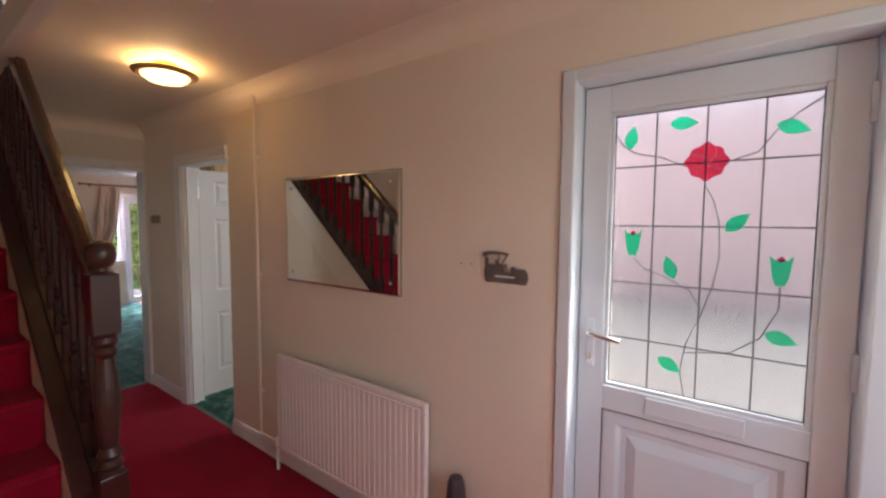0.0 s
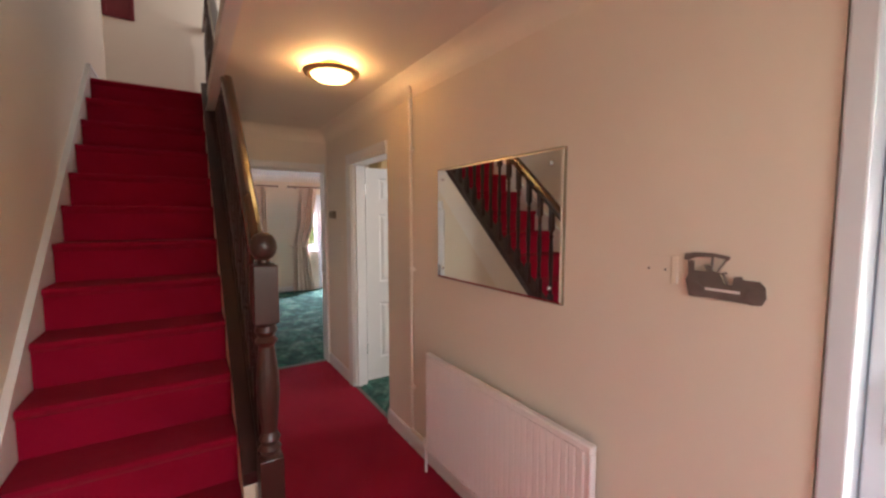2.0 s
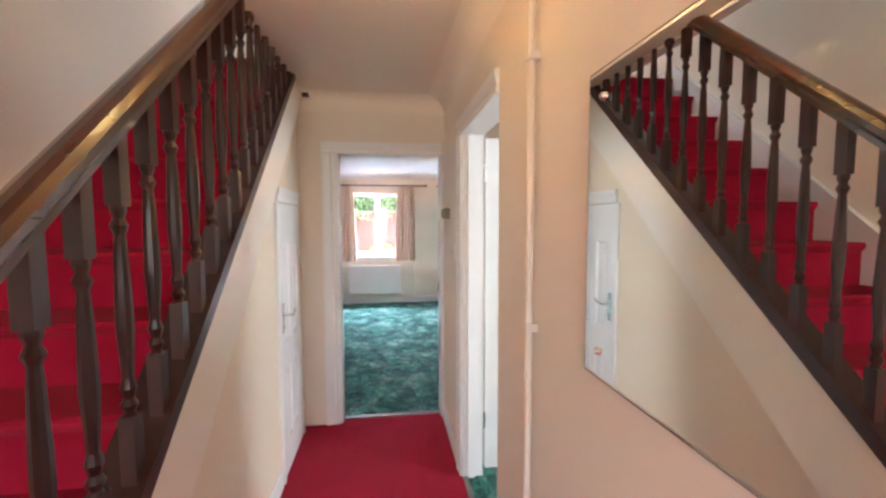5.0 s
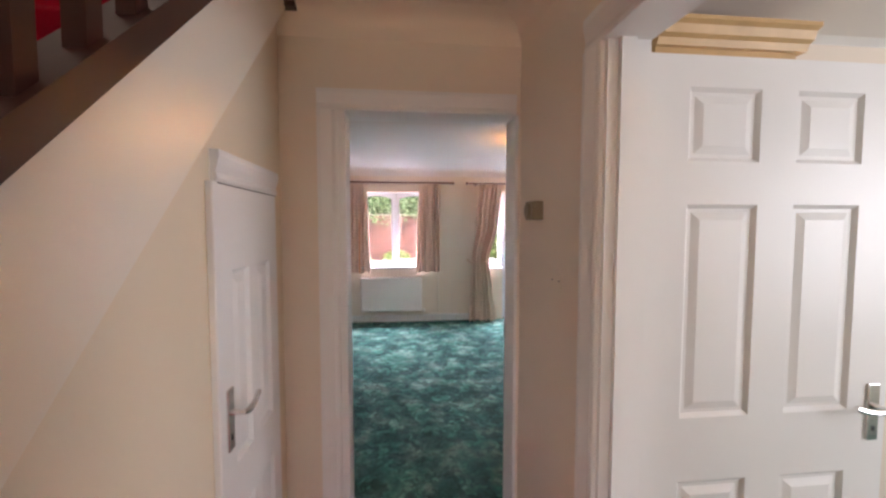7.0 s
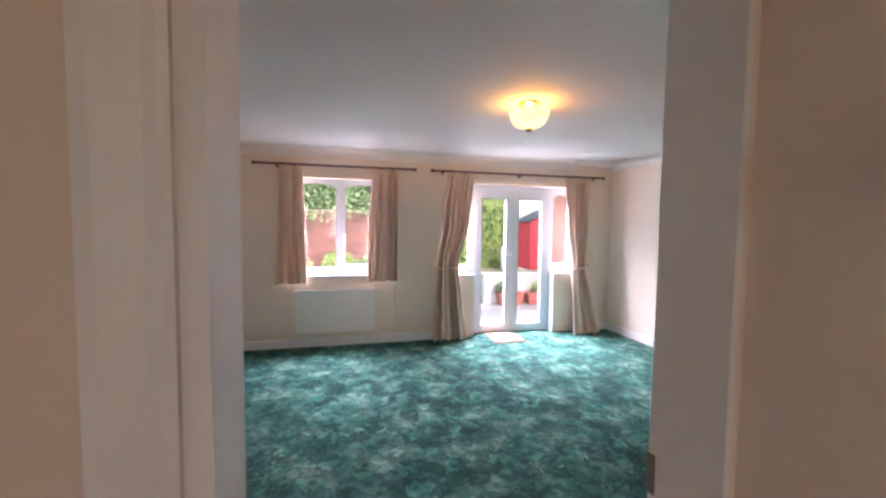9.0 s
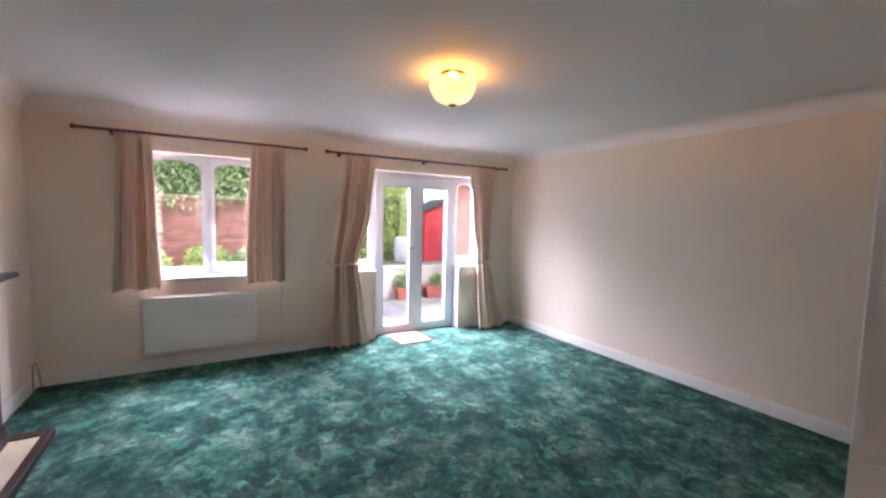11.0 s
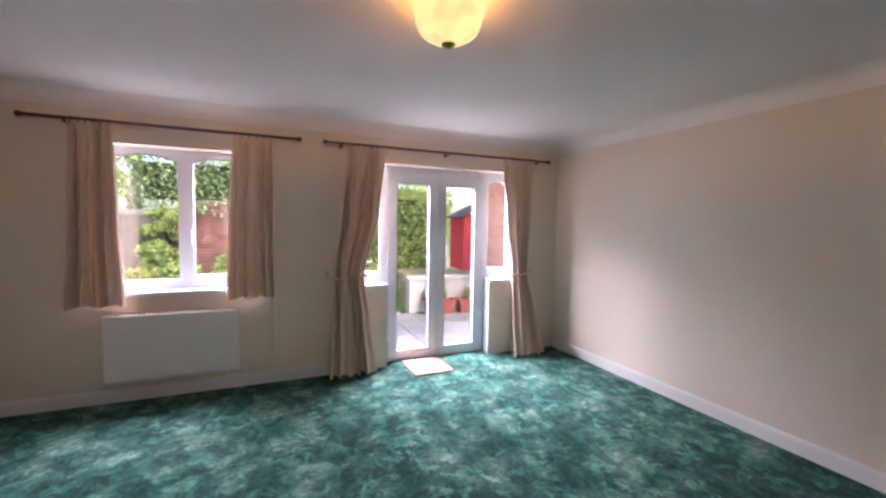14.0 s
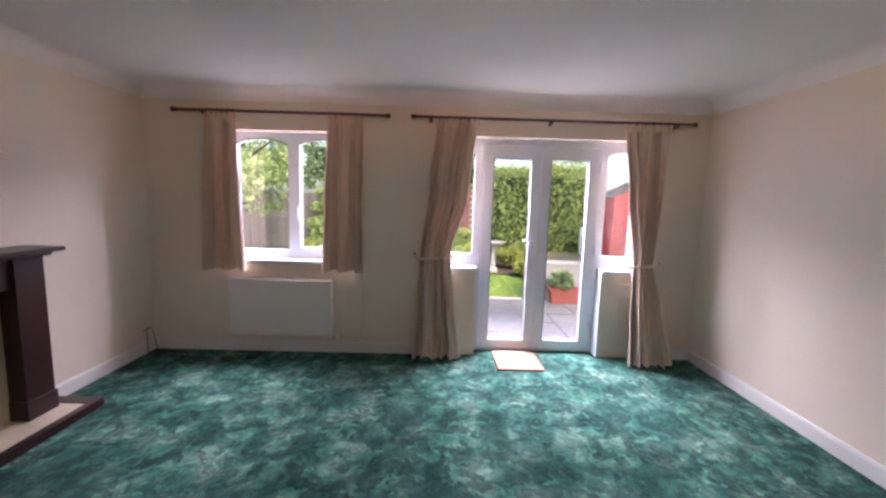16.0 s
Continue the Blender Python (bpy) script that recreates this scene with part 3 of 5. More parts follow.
# ---- front door ----
def front_door():
    d = thing("front_door", "closed white plastic front door with leaded flower glass", "door")
    d["kind"] = "structure"
    yf = 1.37
    part("door_frame", boxes((-0.2, -0.15, HY1 - 0.012, yf + 0.07, 0, 2.085), (0.605, 0.66, HY1 - 0.012, yf + 0.07, 0, 2.085), (-0.15, 0.605, HY1 - 0.012, yf + 0.07, 2.04, 2.085), bevel=0.006), UPVC, d)
    gx0, gx1, gz0, gz1 = -0.056, 0.522, 0.955, 1.942
    lx0, lx1 = -0.146, 0.601
    part("leaf", boxes((lx0, gx0, yf, yf + 0.06, 0.01, 2.036), (gx1, lx1, yf, yf + 0.06, 0.01, 2.036), (gx0, gx1, yf, yf + 0.06, gz1, 2.036), (gx0, gx1, yf, yf + 0.06, 0.865, gz0), (gx0, gx1, yf, yf + 0.06, 0.01, 0.13), bevel=0.004), UPVC, d)
    b = 0.014
    part("glazing_bead", boxes((gx0, gx0 + b, yf + 0.008, yf + 0.03, gz0, gz1), (gx1 - b, gx1, yf + 0.008, yf + 0.03, gz0, gz1), (gx0 + b, gx1 - b, yf + 0.008, yf + 0.03, gz1 - b, gz1), (gx0 + b, gx1 - b, yf + 0.008, yf + 0.03, gz0, gz0 + b), bevel=0.003), UPVC, d)
    s = 0.003
    part("seal", boxes((gx0 + b, gx0 + b + s, yf + 0.02, yf + 0.026, gz0 + b, gz1 - b), (gx1 - b - s, gx1 - b, yf + 0.02, yf + 0.026, gz0 + b, gz1 - b), (gx0 + b, gx1 - b, yf + 0.02, yf + 0.026, gz1 - b - s, gz1 - b), (gx0 + b, gx1 - b, yf + 0.02, yf + 0.026, gz0 + b, gz0 + b + s)), BLACK, d)
    pane = part("pane", boxes((gx0 + b, gx1 - b, yf + 0.03, yf + 0.036, gz0 + b, gz1 - b)), FROST, d, "streaked obscure glass")
    pane.visible_shadow = False
    gw, gh, yl = gx1 - gx0, gz1 - gz0, yf + 0.026

    def at(u, v):
        return (gx0 + u * gw, yl, gz1 - v * gh)
    for u in (0.25, 0.5, 0.755):
        part("lead_strip", boxes((gx0 + u * gw - 0.0025, gx0 + u * gw + 0.0025, yl, yl + 0.003, gz0 + b, gz1 - b)), LEAD, d)
    for v in (0.197, 0.406, 0.61, 0.815):
        part("lead_strip", boxes((gx0 + b, gx1 - b, yl + 0.0005, yl + 0.0035, gz1 - v * gh - 0.0025, gz1 - v * gh + 0.0025)), LEAD, d)
    for pts in ([(0.02, 0.07), (0.07, 0.12), (0.14, 0.15), (0.28, 0.17), (0.40, 0.205)], [(0.60, 0.2), (0.73, 0.175), (0.80, 0.115), (0.88, 0.07), (0.98, 0.03)],
                [(0.50, 0.27), (0.545, 0.32), (0.575, 0.39), (0.585, 0.50), (0.56, 0.60), (0.51, 0.70), (0.445, 0.80), (0.42, 0.90), (0.445, 0.985)],
                [(0.15, 0.52), (0.21, 0.555), (0.34, 0.585), (0.45, 0.62), (0.51, 0.68)], [(0.85, 0.585), (0.85, 0.655), (0.78, 0.75), (0.655, 0.81), (0.43, 0.835)]):
        part("lead_stem", tube(bmesh.new(), [at(*p) for p in pts], 0.0022, 6), LEAD, d)

    def leaf(u, v, ang, size=0.082):
        bm = bmesh.new()
        n = 9
        up = [(i / n * size - size / 2, 0.27 * size * math.sin(math.pi * (i / n) ** 0.8)) for i in range(n + 1)]
        lo = [(x, -y * 0.9) for x, y in up[1:-1]][::-1]
        c, sn = math.cos(ang), math.sin(ang)
        o = at(u, v)
        prism(bm, [(o[0] + x * c - y * sn, o[2] + x * sn + y * c) for x, y in up + lo], "y", yl - 0.002, yl + 0.0035)
        part("glass_leaf", bm, GREENGLASS, d, "emerald green stained glass leaf").visible_shadow = False
    for u, v, a in ((0.116, 0.093, 1.4), (0.388, 0.064, -0.05), (0.865, 0.112, -0.35), (0.658, 0.392, 0.75), (0.348, 0.546, 1.9), (0.865, 0.745, -0.25), (0.366, 0.887, -0.5)):
        leaf(u, v, a)
    for u, v in ((0.142, 0.466), (0.849, 0.537)):
        o = at(u, v)
        w, h = 0.028, 0.090
        pts = [(-w, h / 2), (-w * 0.45, h * 0.33), (0, h * 0.38), (w * 0.45, h * 0.33), (w, h / 2), (w * 0.72, -h * 0.2), (w * 0.4, -h / 2), (-w * 0.4, -h / 2), (-w * 0.72, -h * 0.2)]
        part("glass_bud", prism(bmesh.new(), [(o[0] + x, o[2] + z) for x, z in pts], "y", yl - 0.002, yl + 0.0035), GREENGLASS, d, "green stained glass tulip bud").visible_shadow = False
        part("bud_tip", prism(bmesh.new(), [(o[0] - 0.012, o[2] + h * 0.36), (o[0], o[2] + h * 0.5), (o[0] + 0.012, o[2] + h * 0.36), (o[0], o[2] + h * 0.28)], "y", yl - 0.004, yl - 0.002), REDGLASS, d).visible_shadow = False
    o = at(0.503, 0.195)
    ring = []
    for i in range(40):
        a = 2 * math.pi * i / 40
        r = 0.060 * (1 - 0.09 * abs(math.sin(2 * a)) + 0.06 * math.cos(8 * a))
        ring.append((o[0] + r * math.cos(a), o[2] + r * math.sin(a)))
    part("glass_rose", prism(bmesh.new(), ring, "y", yl - 0.002, yl + 0.0035), REDGLASS, d, "red stained glass rose").visible_shadow = False
    for k in range(4):
        a = math.pi / 4 + k * math.pi / 2
        part("rose_vein", tube(bmesh.new(), [(o[0] + r * math.cos(a + w), yl - 0.003, o[2] + r * math.sin(a + w)) for r, w in ((0.01, -0.6), (0.028, -0.2), (0.045, 0.2))], 0.0009, 5), LEAD, d)
    part("letter_plate", boxes((0.09, 0.37, yf - 0.006, yf, 0.885, 0.945), bevel=0.003), UPVC, d, "white letter plate")
    bm = bmesh.new()
    pz0, pz1 = 0.13, 0.865
    rings = []
    for inset, y in ((0.0, yf + 0.012), (0.05, yf + 0.012), (0.065, yf + 0.026), (0.085, yf + 0.026), (0.12, yf + 0.008)):
        rings.append([bm.verts.new((x, y, z)) for x, z in ((gx0 + inset, pz0 + inset), (gx1 - inset, pz0 + inset), (gx1 - inset, pz1 - inset), (gx0 + inset, pz1 - inset))])
    for p, q in zip(rings, rings[1:]):
        for i in range(4):
            bm.faces.new((p[i], p[(i + 1) % 4], q[(i + 1) % 4], q[i]))
    bm.faces.new(rings[-1])
    part("lower_panel", bm, UPVC, d)
    part("panel_seal", boxes((gx0, gx0 + 0.003, yf + 0.004, yf + 0.012, pz0, pz1), (gx1 - 0.003, gx1, yf + 0.004, yf + 0.012, pz0, pz1), (gx0, gx1, yf + 0.004, yf + 0.012, pz1 - 0.003, pz1)), BLACK, d)
    h = part("handle", boxes((-0.116, -0.086, yf - 0.008, yf, 1.02, 1.20), bevel=0.004), UPVC, d)
    part("lever", tube(bmesh.new(), [(-0.101, yf, 1.15), (-0.101, yf - 0.04, 1.15), (-0.09, yf - 0.045, 1.15), (0.01, yf - 0.043, 1.135)], 0.009, 8), CHROME, h, "satin metal lever", True)
    part("lock_cylinder", boxes((-0.107, -0.095, yf - 0.014, yf - 0.006, 1.045, 1.075), bevel=0.003), CHROME, h)
    for z in (0.35, 1.1, 1.82):
        part("hinge", lathe(bmesh.new(), [(0.011, 0), (0.011, 0.1)], 10, (0.603, yf - 0.01, z)), UPVC, d)


front_door()


# ---- windows ----
def cut_frame(bm, y0, y1, z0, z1, w, arch, x0, x1, bottom=None):
    """A frame member ring: two stiles, a bottom rail and an arched head."""
    bot = bottom or w
    box(bm, x0, x1, y0, y0 + w, z0, z1)
    box(bm, x0, x1, y1 - w, y1, z0, z1)
    box(bm, x0, x1, y0 + w, y1 - w, z0, z0 + bot)
    head = arc(y0 + w, y1 - w, z1 - w - arch, arch) if arch else [(y0 + w, z1 - w), (y1 - w, z1 - w)]
    prism(bm, head + [(y1 - w, z1), (y0 + w, z1)], "x", x0, x1)


def arch_bead(bm, y0, y1, z, rise, x):
    tube(bm, [(x, a, b) for a, b in arc(y0, y1, z, rise)], 0.003, 5)


def garden_window():
    w = thing("window_1", "white plastic two-light window with arched heads", "window")
    w["kind"] = "structure"
    x0, x1 = -8.83, -8.765
    y0, y1, z0, z1 = WIN
    ym = 0.70
    bm = bmesh.new()
    cut_frame(bm, y0, ym, z0, z1, 0.055, 0.055, x0, x1, 0.075)
    cut_frame(bm, ym, y1, z0, z1, 0.02, 0.0, x0, x1, 0.065)
    part("window_frame", bm, UPVC, w)
    bm = bmesh.new()
    cut_frame(bm, ym + 0.022, y1 - 0.022, z0 + 0.067, z1 - 0.022, 0.036, 0.05, x0 + 0.004, x1 + 0.018)
    part("sash", bm, UPVC, w, "opening casement")
    bm = bmesh.new()
    arch_bead(bm, y0 + 0.055, ym - 0.055, z1 - 0.11, 0.052, x1 + 0.001)
    arch_bead(bm, ym + 0.058, y1 - 0.058, z1 - 0.108, 0.047, x1 + 0.019)
    part("seal", bm, BLACK, w)
    for a, b in ((y0 + 0.04, ym - 0.04), (ym + 0.05, y1 - 0.05)):
        part("pane", boxes((-8.80, -8.794, a, b, z0 + 0.06, z1 - 0.045)), CLEAR, w).visible_shadow = False
    for a, b, c, e in ((y0 + 0.055, ym - 0.055, z0 + 0.075, z1 - 0.11), (ym + 0.058, y1 - 0.058, z0 + 0.103, z1 - 0.108)):
        part("gasket", boxes((x0 - 0.0005, -8.785, a - 0.0005, a + 0.003, c, e), (x0 - 0.0005, -8.785, b - 0.003, b + 0.0005, c, e), (x0 - 0.0005, -8.785, a + 0.003, b - 0.003, c - 0.0005, c + 0.003)), GASKET, w)
    h = part("handle", boxes((x1 + 0.018, x1 + 0.03, ym + 0.03, ym + 0.053, 1.28, 1.36), bevel=0.003), UPVC, w)
    part("lever", tube(bmesh.new(), [(x1 + 0.028, ym + 0.041, 1.34), (x1 + 0.05, ym + 0.041, 1.33), (x1 + 0.052, ym + 0.041, 1.22)], 0.008, 8), UPVC, h)
    part("window_sill", boxes((-8.765, LX0 + 0.035, y0 - 0.0, y1 + 0.0, z0 - 0.03, z0), bevel=0.006), UPVC, w, "white window board")


def garden_doors():
    d = thing("french_doors", "closed white plastic french doors with side lights", "door")
    d["kind"] = "structure"
    x0, x1 = -8.83, -8.765
    part("door_frame", boxes((x0, x1, FR[0], FR[0] + 0.05, SILL, FR[2]), (x0, x1, DY0, DY0 + 0.045, 0, FR[2] - 0.055), (x0, x1, DY1 - 0.045, DY1, 0, FR[2] - 0.055), (x0, x1, FR[1] - 0.05, FR[1], SILL, FR[2]),
                              (x0, x1, FR[0] + 0.05, FR[1] - 0.05, FR[2] - 0.055, FR[2]), (x0, x1, DY0 + 0.045, DY1 - 0.045, 0.0, 0.03),
                              (x0, x1, FR[0] + 0.05, DY0, SILL, SILL + 0.075), (x0, x1, DY1, FR[1] - 0.05, SILL, SILL + 0.075)), UPVC, d)
    ym = (DY0 + DY1) / 2
    for k, (a, b) in enumerate(((DY0 + 0.05, ym - 0.002), (ym + 0.002, DY1 - 0.05))):
        bm = bmesh.new()
        s = 0.092
        xa, xb = x0 + 0.008, x1 + 0.012
        box(bm, xa, xb, a, a + s, 0.034, 1.95)
        box(bm, xa, xb, b - s, b, 0.034, 1.95)
        box(bm, xa, xb, a + s, b - s, 0.034, 0.115)
        box(bm, xa, xb, a + s, b - s, 1.835, 1.95)
        leaf = part("door_leaf", bm, UPVC, d)
        part("pane", boxes((-8.80, -8.794, a + s - 0.01, b - s + 0.01, 0.105, 1.845)), CLEAR, leaf).visible_shadow = False
        part("gasket", boxes((-8.8225, -8.785, a + s - 0.0005, a + s + 0.003, 0.115, 1.835), (-8.8225, -8.785, b - s - 0.003, b - s + 0.0005, 0.115, 1.835), (-8.8225, -8.785, a + s + 0.003, b - s - 0.003, 0.1145, 0.118), (-8.8225, -8.785, a + s + 0.003, b - s - 0.003, 1.832, 1.8355)), GASKET, leaf)
        g = 0.004
        part("seal", boxes((xb, xb + 0.002, a + s - g, a + s, 0.115, 1.835), (xb, xb + 0.002, b - s, b - s + g, 0.115, 1.835), (xb, xb + 0.002, a + s, b - s, 0.111, 0.115), (xb, xb + 0.002, a + s, b - s, 1.835, 1.839)), BLACK, leaf)
        for z in (0.22, 0.95, 1.72):
            yy = a - 0.012 if k == 0 else b + 0.012
            part("hinge", lathe(bmesh.new(), [(0.011, 0), (0.011, 0.09)], 10, (x1 + 0.012, yy, z)), UPVC, leaf)
        if k == 0:
            h = part("handle", boxes((xb, xb + 0.01, b - 0.055, b - 0.025, 0.96, 1.16), bevel=0.003), UPVC, leaf)
            part("lever", tube(bmesh.new(), [(xb + 0.005, b - 0.04, 1.085), (xb + 0.045, b - 0.04, 1.085), (xb + 0.05, b - 0.055, 1.085), (xb + 0.048, b - 0.15, 1.08)], 0.009, 8), CHROME, h, "satin metal lever", True)
    for a, b in ((FR[0] + 0.05, DY0), (DY1, FR[1] - 0.05)):
        bm = bmesh.new()
        cut_frame(bm, a, b, SILL + 0.075, FR[2] - 0.055, 0.035, 0.05, x0 + 0.01, x1 - 0.004)
        part("side_light", bm, UPVC, d)
        part("pane", boxes((-8.80, -8.794, a + 0.03, b - 0.03, SILL + 0.1, FR[2] - 0.075)), CLEAR, d).visible_shadow = False
    for a, b in ((FR[0], DY0), (DY1, FR[1])):
        part("window_sill", boxes((x1, LX0 + 0.03, a - 0.005 * (a > 3), b + 0.005 * (b < 3), SILL - 0.03, SILL), bevel=0.006), UPVC, d, "white window board")
    part("door_reveal", boxes((x1, LX0 + 0.002, DY1 - 0.006, DY1 + 0.004, 0, SILL - 0.03), (x1, LX0 + 0.002, DY0 - 0.004, DY0 + 0.006, 0, SILL - 0.03)), UPVC, d, "white reveal beside the door")


garden_window()
garden_doors()


# ---- stairs ----
def staircase():
    s = thing("staircase", "straight staircase carpeted in crimson red", "stairs")
    s["kind"] = "structure"
    prof = [(0.0, 0.0), (0.0, RISE - 0.045), (0.012, RISE - 0.03), (0.018, RISE - 0.014), (0.012, RISE - 0.003), (0.0, RISE), (-GO - 0.02, RISE), (-GO - 0.02, 0.0)]
    first = None
    for n in range(13):
        x = X1ST - n * GO - 0.012
        m = pose(x, 0, n * RISE)
        if first is None:
            first = part("step", prism(bmesh.new(), prof, "y", HY0 + 0.022, UND - 0.047), REDCARPET, s)
            first.matrix_basis = m
        else:
            share("step", first, m, s)
    sl = RISE / GO
    x0, x1 = X1ST + 0.05, X1ST - 12 * GO

    def line(x, up):
        return RISE + sl * (X1ST - x) + up
    part("wall_string", prism(bmesh.new(), [(x0, 0.0), (x0, 0.2), (x0 - 0.05, 0.26), (x1, line(x1, 0.075)), (-5.0, UPZ + 0.08), (-5.0, UPZ), (x1, UPZ), (x1, line(x1, -0.3)), (x0 - 0.35, 0.0)], "y", HY0, HY0 + 0.02), GLOSS, s, "white gloss stair string")
    part("string_cap", prism(bmesh.new(), [(x0 - 0.05, 0.26), (x1, line(x1, 0.075)), (-5.0, UPZ + 0.08), (-5.0, UPZ + 0.10), (x1, line(x1, 0.1)), (x0 - 0.05, 0.282)], "y", HY0, HY0 + 0.03), GLOSS, s)
    # sloping cream casing under the balustrade
    part("string_casing", prism(bmesh.new(), [(-1.61, 0.0), (-1.61, line(-1.61, 0.04)), (-3.755, HC - 0.001), (-4.07, HC - 0.001), (-1.61, 0.10)], "y", UND + 0.002, UND + 0.052), CREAMGLOSS, s, "smooth cream sloping casing")


def baluster_mesh():
    """A turned spindle one metre long, square at both ends."""
    bm = bmesh.new()
    h = 0.0165
    box(bm, -h, h, -h, h, -0.01, 0.16)
    box(bm, -h, h, -h, h, 0.62, 0.785)
    prof = [(0.017, 0.16), (0.012, 0.168), (0.02, 0.185), (0.012, 0.2), (0.019, 0.222), (0.013, 0.245), (0.0155, 0.29), (0.02, 0.36), (0.019, 0.42), (0.0145, 0.53), (0.012, 0.56), (0.02, 0.578), (0.012, 0.594), (0.018, 0.61), (0.017, 0.62)]
    lathe(bm, [(q * 0.88, z) for q, z in prof], 10)
    return bm


def balustrade():
    b = thing("balustrade", "dark varnished wooden stair balustrade with turned spindles", "balustrade")
    yb = UND + 0.045
    sl = RISE / GO

    def nose(x):
        return RISE + sl * (X1ST - x)
    bm = bmesh.new()
    xa, xe = -1.60, -3.70
    prism(bm, [(xa, nose(xa) + 0.04), (xa, nose(xa) + 0.09), (-4.03, nose(-4.03) + 0.09), (-4.03, nose(-4.03) + 0.04)], "y", yb - 0.093, yb + 0.025)
    part("outer_string", bm, WOOD, b, "dark varnished outer string")
    bm = bmesh.new()
    prism(bm, [(xa, nose(xa) + 0.09), (xa, nose(xa) + 0.11), (-4.03, nose(-4.03) + 0.11), (-4.03, nose(-4.03) + 0.09)], "y", yb - 0.03, yb + 0.03)
    part("base_rail", bm, WOOD, b)
    bm = bmesh.new()
    # handrail with a rounded top, swept up the slope
    prof = [(-0.024, -0.03), (0.024, -0.03), (0.026, -0.014), (0.033, -0.004), (0.033, 0.012), (0.024, 0.026), (0.008, 0.032), (-0.008, 0.032), (-0.024, 0.026), (-0.033, 0.012), (-0.033, -0.004), (-0.026, -0.014)]
    k = math.sqrt(1 + sl * sl)
    ends = []
    for x in (-1.59, -4.02):
        z = nose(x) + 0.905
        ends.append([bm.verts.new((x, yb + u, z + v * k)) for u, v in prof])
    for i in range(len(prof)):
        j = (i + 1) % len(prof)
        bm.faces.new((ends[0][i], ends[0][j], ends[1][j], ends[1][i]))
    bm.faces.new(ends[0])
    bm.faces.new(ends[1][::-1])
    part("handrail", bm, RAILWOOD, b, "brown varnished moulded handrail")
    first = None
    for i in range(20):
        x = -1.70 - i * 0.1155
        m = pose(x, yb - 0.003, nose(x) + 0.09)
        if first is None:
            first = part("baluster", baluster_mesh(), WOOD, b)
            first.matrix_basis = m
        else:
            share("baluster", first, m, b)

    def newel(x, z0, name):
        h = 0.044
        bm = bmesh.new()
        box(bm, -h, h, -h, h, z0, 0.60, bevel=0.004)
        lathe(bm, [(0.040, 0.60), (0.03, 0.612), (0.043, 0.632), (0.03, 0.652), (0.041, 0.672), (0.028, 0.70), (0.034, 0.76), (0.042, 0.86), (0.040, 0.93), (0.028, 1.04), (0.042, 1.06), (0.03, 1.08), (0.042, 1.10), (0.036, 1.12), (0.04, 1.13)], 18)
        box(bm, -h, h, -h, h, 1.13, 1.355, bevel=0.006)
        lathe(bm, [(0.036, 1.355), (0.02, 1.362), (0.02, 1.374), (0.032, 1.38), (0.044, 1.397), (0.049, 1.42), (0.046, 1.443), (0.034, 1.465), (0.016, 1.474), (0.0, 1.476)], 18)
        ob = part(name, bm, NEWELWOOD, b, "turned newel post with ball top")
        ob.matrix_basis = pose(x, yb + 0.004, 0)
        for p in ob.data.polygons:
            p.use_smooth = len(p.vertices) == 4 and abs(p.normal.z) < 0.99 and p.area < 0.0006
        return ob
    n1 = newel(-1.555, 0.0, "newel_post")
    top = share("newel_post", n1, pose(-4.06, yb + 0.004, 2.36) @ Matrix.Diagonal((1, 1, 0.85, 1)), b)
    top["label"] = "upper newel post"
    # level landing rail beyond the top newel
    part("landing_rail", boxes((-4.98, -4.11, yb - 0.03, yb + 0.03, 3.46, 3.52), bevel=0.01), RAILWOOD, b)
    for i in range(7):
        share("baluster", first, pose(-4.20 - i * 0.115, yb, 2.60) @ Matrix.Diagonal((1, 1, 0.97, 1)), b)


staircase()
balustrade()
moulding("trim_stairwell", [(UND - 0.03, HC - 0.012), (UND + 0.03, HC - 0.012), (UND + 0.03, HC), (UND - 0.03, HC)], "x", -3.69, -1.34, CEIL, "white ceiling trim along the stairwell")
struct("trim_ceiling_joint", boxes((-1.37, -1.335, UND + 0.032, 0.62, HC - 0.008, HC), bevel=0.003), CEIL, "white ceiling cover strip")

# ---- hall things ----
def wall_mirror():
    m = thing("wall_mirror_glass", "frameless bevelled rectangular wall mirror with corner screws", "mirror")
    x0, x1, z0, z1 = -1.885, -0.968, 1.195, 1.797
    y = HY1
    part("backing", boxes((x0 - 0.004, x1 + 0.004, y - 0.010, y, z0 - 0.004, z1 + 0.004)), BEIGEPLASTIC, m)
    part("glass", boxes((x0 + 0.008, x1 - 0.008, y - 0.0155, y - 0.0105, z0 + 0.008, z1 - 0.008)), MIRROR, m, "silvered mirror glass")
    bm = bmesh.new()
    o = [(x0, z0), (x1, z0), (x1, z1), (x0, z1)]
    i = [(x0 + 0.008, z0 + 0.008), (x1 - 0.008, z0 + 0.008), (x1 - 0.008, z1 - 0.008), (x0 + 0.008, z1 - 0.008)]
    a = [bm.verts.new((p[0], y - 0.0115, p[1])) for p in o]
    b = [bm.verts.new((p[0], y - 0.0155, p[1])) for p in i]
    for k in range(4):
        bm.faces.new((a[k], a[(k + 1) % 4], b[(k + 1) % 4], b[k]))
    part("bevel", bm, MIRROR, m)
    for x in (x0 + 0.06, x1 - 0.06):
        for z in (z0 + 0.055, z1 - 0.055):
            bm = bmesh.new()
            lathe(bm, [(0.008, 0.0), (0.008, 0.003), (0.005, 0.007), (0.0, 0.008)], 12)
            part("mirror_screw", bm, CHROME, m, smooth=True).matrix_basis = pose(x, y - 0.0155, z, 90, 0, 0)


